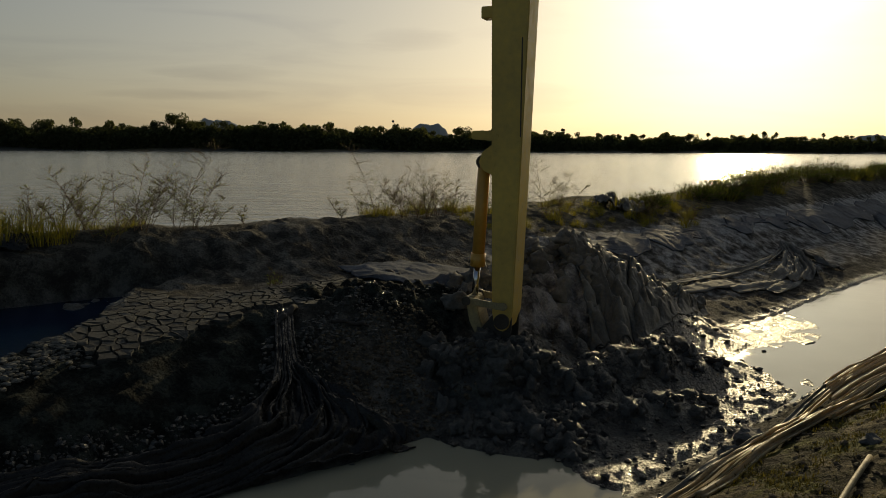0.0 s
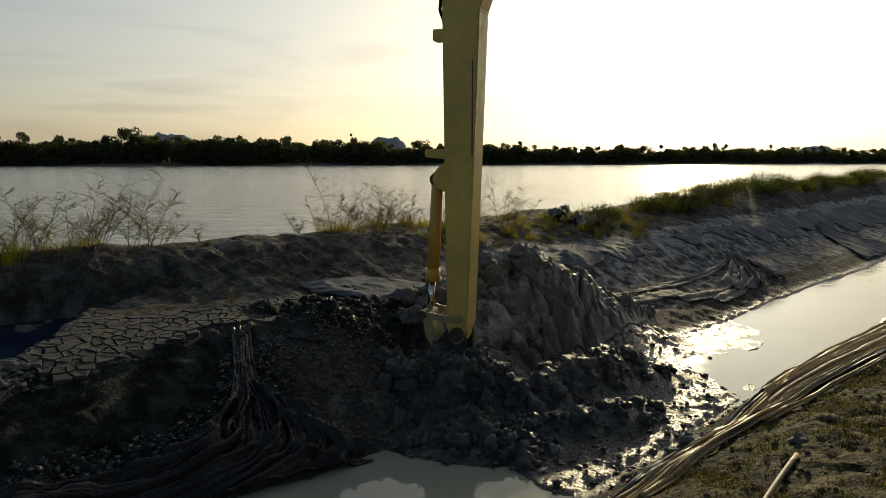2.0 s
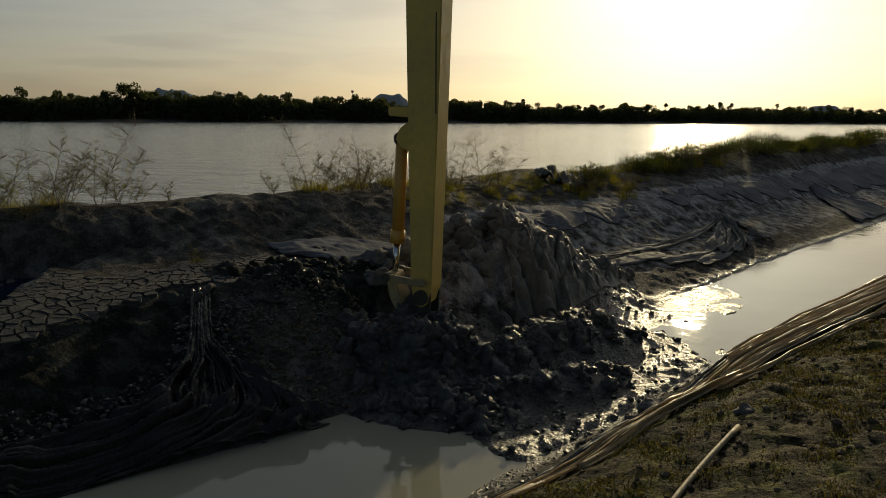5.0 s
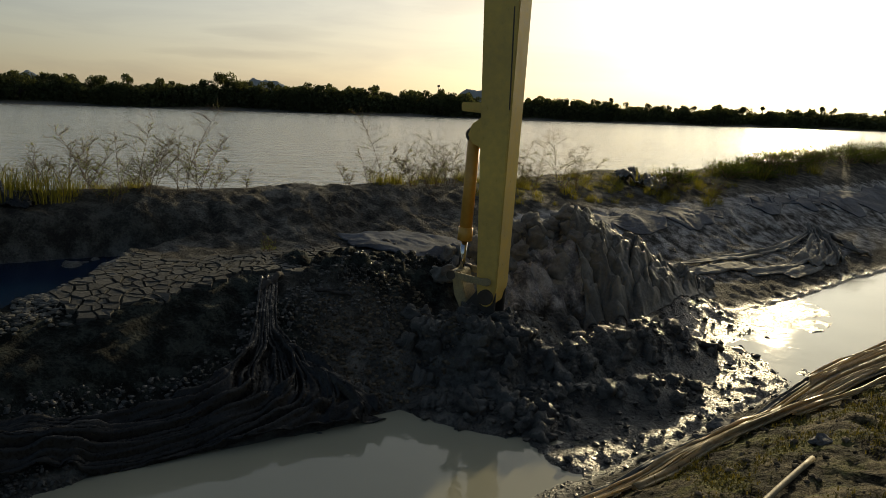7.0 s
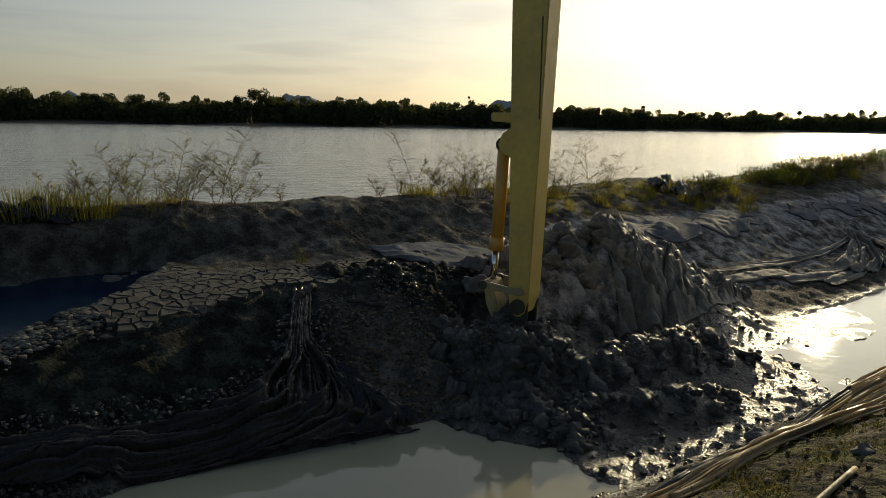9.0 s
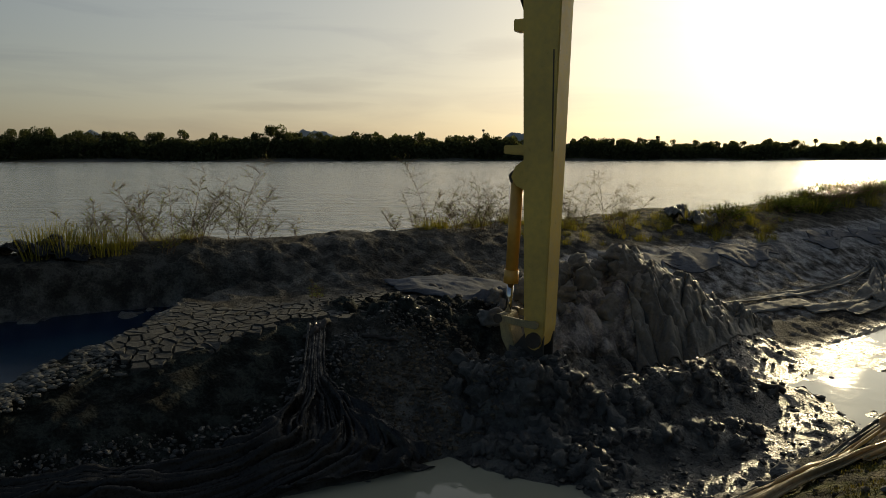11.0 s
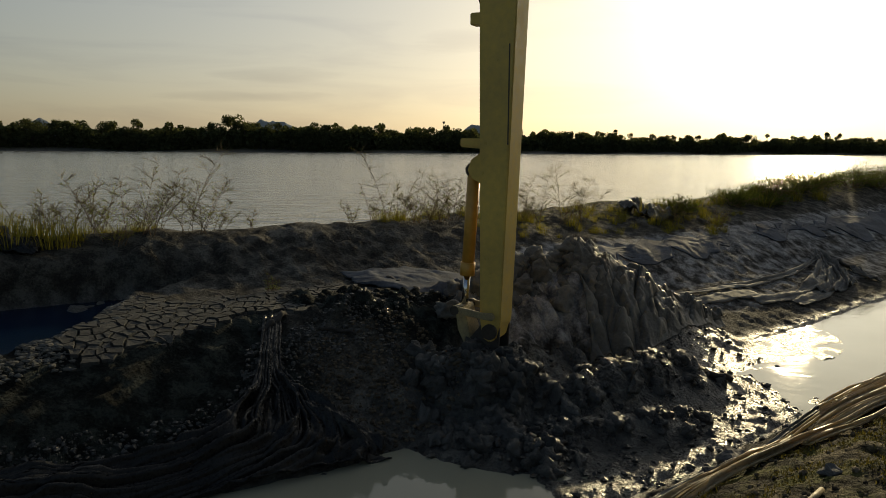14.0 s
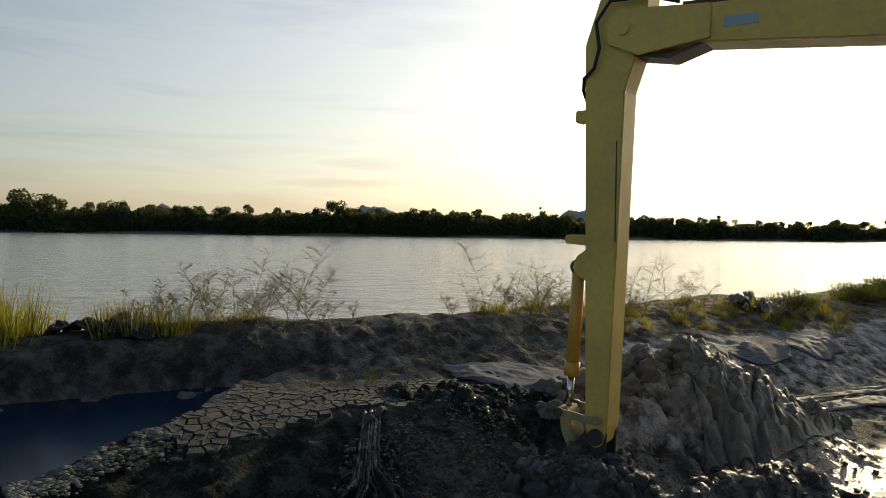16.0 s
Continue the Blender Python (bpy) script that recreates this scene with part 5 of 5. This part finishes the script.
def tree_mesh(tall, wide, seed, low=0.15):
    """Trunk with limbs, and a crown of leaf clumps with an uneven outline."""
    rg = random.Random(seed)
    bm = bmesh.new()
    rod([(0, 0, -0.5), (rg.uniform(-0.2, 0.2), 0, tall * 0.35), (rg.uniform(-0.4, 0.4), 0, tall * 0.75)], [0.28, 0.2, 0.08], 6, bm)
    verts, faces = [], []
    for lobe in range(9):
        a = rg.uniform(0, 6.283)
        c = Vector((math.cos(a) * wide * rg.uniform(0.1, 0.62), math.sin(a) * wide * 0.5, tall * rg.uniform(low + 0.12, 0.9)))
        rod([(0, 0, tall * 0.3), c * 0.6 + Vector((0, 0, tall * 0.1)), c], [0.12, 0.08, 0.04], 5, bm)
        size = wide * rg.uniform(0.2, 0.42)
        for _ in range(230):
            off = Vector((rg.gauss(0, 1), rg.gauss(0, 1), rg.gauss(0, 0.8)))
            off = off * min(1.0, 1.5 / max(off.length, 0.01))
            p = c + off * size * 0.62
            d1 = Vector((rg.uniform(-1, 1), rg.uniform(-1, 1), rg.uniform(-1, 1))).normalized()
            d2 = d1.cross(Vector((rg.uniform(-1, 1), rg.uniform(-1, 1), rg.uniform(-1, 1)))).normalized()
            q = rg.uniform(0.14, 0.36)
            i = len(verts)
            verts += [p - d1 * q, p + d2 * q * 0.7, p + d1 * q, p - d2 * q * 0.7]
            faces.append((i, i + 1, i + 2, i + 3))
    me = bpy.data.meshes.new("trunk")
    bm.to_mesh(me)
    bm.free()
    me.materials.append(BARK)
    return me, mesh_from("crown", [tuple(v) for v in verts], faces, TREE_LEAF)


def palm_mesh(tall, seed):
    rg = random.Random(seed)
    bm = bmesh.new()
    rod([(0, 0, -0.5), (0.1, 0, tall * 0.5), (0, 0, tall)], [0.25, 0.2, 0.18], 6, bm)
    verts, faces = [], []
    for _ in range(90):
        d = Vector((rg.gauss(0, 1), rg.gauss(0, 1), rg.gauss(0.35, 0.8))).normalized()
        s = d.cross(Vector((0.2, 0.3, 1))).normalized()
        c, q = Vector((0, 0, tall)), rg.uniform(0.9, 1.5)
        i = len(verts)
        verts += [c + d * 0.2, c + d * q * 0.8 + s * 0.5, c + d * q * 1.1, c + d * q * 0.8 - s * 0.5]
        faces.append((i, i + 1, i + 2, i + 3))
    me = bpy.data.meshes.new("trunk")
    bm.to_mesh(me)
    bm.free()
    me.materials.append(BARK)
    return me, mesh_from("fronds", [tuple(v) for v in verts], faces, TREE_LEAF)


def stand(name, meshes, names, x, y, z, size, label, group):
    ob = base(name, pose(x, y, z, 0, 0, rng.uniform(0, 360)) @ Matrix.Diagonal((size, size, size, 1)), label, "tree", group)
    for part_name, me in zip(names, meshes):
        p = new(part_name, me)
        p.parent = ob
    return ob


TREES = [tree_mesh(8 + k % 3, 4.2 + 0.5 * (k % 4), 300 + k) for k in range(7)]
PALMS = [palm_mesh(9.5, 400 + k) for k in range(3)]
az = -48.0
while az < 62:
    r = 1.36 if az < -30 else 1.22 if az < -10 else max(0.92, 1.22 - (az + 10) * 0.012)
    x, y = shore_at(az, rng.uniform(2, 16))
    stand("tree", TREES[rng.randrange(7)], ("trunk", "crown"), x, y, 0.5, r * rng.uniform(0.62, 0.98), "dark leafy tree on the far river bank", "trees on the far bank")
    az += rng.uniform(0.2, 0.5)
for az, k in ((-19.9, 1.42), (-31.5, 1.25), (-13.2, 1.2), (-9.0, 1.05), (-36.5, 1.2), (-46.5, 1.75), (-45.2, 1.35), (-42.4, 1.2), (-41.9, 1.95), (-40.2, 1.55)):
    x, y = shore_at(az, 8)
    stand("tree", TREES[int(abs(az)) % 7], ("trunk", "crown"), x, y, 0.5, k, "taller tree above the far tree line", "trees on the far bank")
for az, k in ((9.3, 1.0), (13.5, 0.78), (14.5, 0.8), (15.4, 0.8), (16.8, 0.85), (20.0, 0.9), (23.8, 1.0), (24.6, 0.95), (27.6, 0.95), (31.0, 0.8), (18.6, 0.75), (34.5, 0.8)):
    x, y = shore_at(az, 10)
    stand("palm_tree", PALMS[rng.randrange(3)], ("trunk", "fronds"), x, y, 0.5, k * 0.88, "round-headed palm above the far tree line", "palms on the far bank")


def undergrowth():
    rg = np.random.RandomState(5)
    verts, faces = [], []
    for _ in range(110000):
        az = -48 + 106 * rg.uniform(0, 1) ** 0.8
        x, y = shore_at(az, rg.uniform(0, 18))
        top = (9.8 if az < -10 else max(7.6, 9.8 - (az + 10) * 0.085)) * (0.85 + 0.45 * fbm(np.array([az * 1.3]), np.array([0.0]), 3, 3)[0])
        p = Vector((x, y, rg.uniform(0.0, 1.0) ** 1.1 * top))
        d1 = Vector(rg.normal(size=3)).normalized()
        d2 = d1.cross(Vector(rg.normal(size=3))).normalized()
        q = rg.uniform(0.3, 0.75)
        i = len(verts)
        verts += [p - d1 * q, p + d2 * q * 0.8, p + d1 * q, p - d2 * q * 0.8]
        faces.append((i, i + 1, i + 2, i + 3))
    return tagged(new("undergrowth", mesh_from("undergrowth", [tuple(v) for v in verts], faces, TREE_LEAF)), "dense dark scrub along the far river bank", "scrub", kind="stuff")


undergrowth()


def hill(az, wide, tall, far, seed, blunt=3.0):
    x, y = polar(az, far)
    n = 40
    u, v = np.meshgrid(np.linspace(-1, 1, n), np.linspace(-1, 1, 12))
    z = tall * np.clip(1 - np.abs(u) ** blunt - 0.6 * v ** 2, 0, 1) * (1 + 0.30 * fbm(u * 2.2 + seed, v * 2, seed, 4))
    a = radians(-az)
    X = x + wide * u * math.cos(a) - wide * 0.6 * v * math.sin(a)
    Y = y + wide * u * math.sin(a) + wide * 0.6 * v * math.cos(a)
    tagged(new("backdrop_hill", grid_mesh("hill", X, Y, z - 2, HILL)), "low hill beyond the far trees, haze put into its pale colour", "hill", kind="structure")


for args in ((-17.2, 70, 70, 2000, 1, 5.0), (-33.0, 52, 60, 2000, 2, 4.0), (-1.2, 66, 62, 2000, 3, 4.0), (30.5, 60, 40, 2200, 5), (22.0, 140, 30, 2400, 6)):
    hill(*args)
x, y = shore_at(-4.0, 30)
mast = tagged(part("mast", rod([(x, y, 0), (x, y, 12.6)], [0.18, 0.1], 6), STEEL), "thin mast behind the far trees", "mast")
part("mast_head", box((1.0, 0.5, 0.9), (x, y, 12.7), 0.05), STEEL, mast)


# ---- cracked dry mud: every plate a piece of the ground ----
def cracked_plates():
    rg = random.Random(77)
    seeds = []
    for i in range(46):
        for j in range(23):
            seeds.append((0.1 + i * 0.116 + rg.uniform(-0.06, 0.06) + 0.05 * (j % 2), 5.2 + j * 0.118 + rg.uniform(-0.06, 0.06)))
    for s, d in seeds:
        low_d, high_d = float(np.interp(s, EDGE_S, EDGE_D)) + 0.06, float(np.interp(s, POND_S, POND_D)) - 0.05
        if s > 2.5:
            high_d = min(high_d, 7.35 - 0.1 * (s - 2.5))
        if s > 4.5 or s < 1.3 or d < low_d + 0.05 or d > high_d:
            continue
        poly = [Vector((s - 0.3, d - 0.3)), Vector((s + 0.3, d - 0.3)), Vector((s + 0.3, d + 0.3)), Vector((s - 0.3, d + 0.3))]
        c = Vector((s, d))
        for o in seeds:
            q = Vector(o)
            if q == c or (q - c).length > 0.55:
                continue
            mid, nrm = (c + q) / 2 - (q - c).normalized() * rg.uniform(0.004, 0.010), (q - c).normalized()
            out = []
            for a, b in zip(poly, poly[1:] + poly[:1]):
                fa, fb = (a - mid).dot(nrm), (b - mid).dot(nrm)
                if fa <= 0:
                    out.append(a)
                if fa * fb < 0:
                    out.append(a.lerp(b, fa / (fa - fb)))
            poly = out
            if len(poly) < 3:
                break
        if len(poly) < 3:
            continue
        bm = bmesh.new()
        centre = Vector((*to_xy(s, d), 0))
        worn = []
        for a, b in zip(poly, poly[1:] + poly[:1]):
            side = Vector((b.y - a.y, a.x - b.x))
            worn += [a.lerp(c, rg.uniform(0.0, 0.10)), a.lerp(b, rg.uniform(0.35, 0.65)) - side * rg.uniform(-0.02, 0.12)]
        pts = [Vector((*to_xy(p.x, p.y), 0)) for p in worn]
        hs = terrain(np.array([p.x for p in pts]), np.array([p.y for p in pts]), False)[0]
        if hs.max() - hs.min() > 0.09:
            bm.free()
            continue
        tilt = rg.uniform(0.0, 0.012)
        top = [bm.verts.new((p.x - centre.x, p.y - centre.y, float(h) + 0.026 + tilt)) for p, h in zip(pts, hs)]
        low = [bm.verts.new(((p.x - centre.x) * 1.02, (p.y - centre.y) * 1.02, float(h) - 0.05)) for p, h in zip(pts, hs)]
        inner = bm.verts.new((0, 0, float(np.mean(hs)) + 0.024 + tilt))
        for i in range(len(top)):
            j = (i + 1) % len(top)
            bm.faces.new((top[i], top[j], inner))
            bm.faces.new((low[i], low[j], top[j], top[i]))
        bmesh.ops.recalc_face_normals(bm, faces=bm.faces)
        ob = part("mud_plate", bm, CRUST, ground)
        ob.location = centre


cracked_plates()
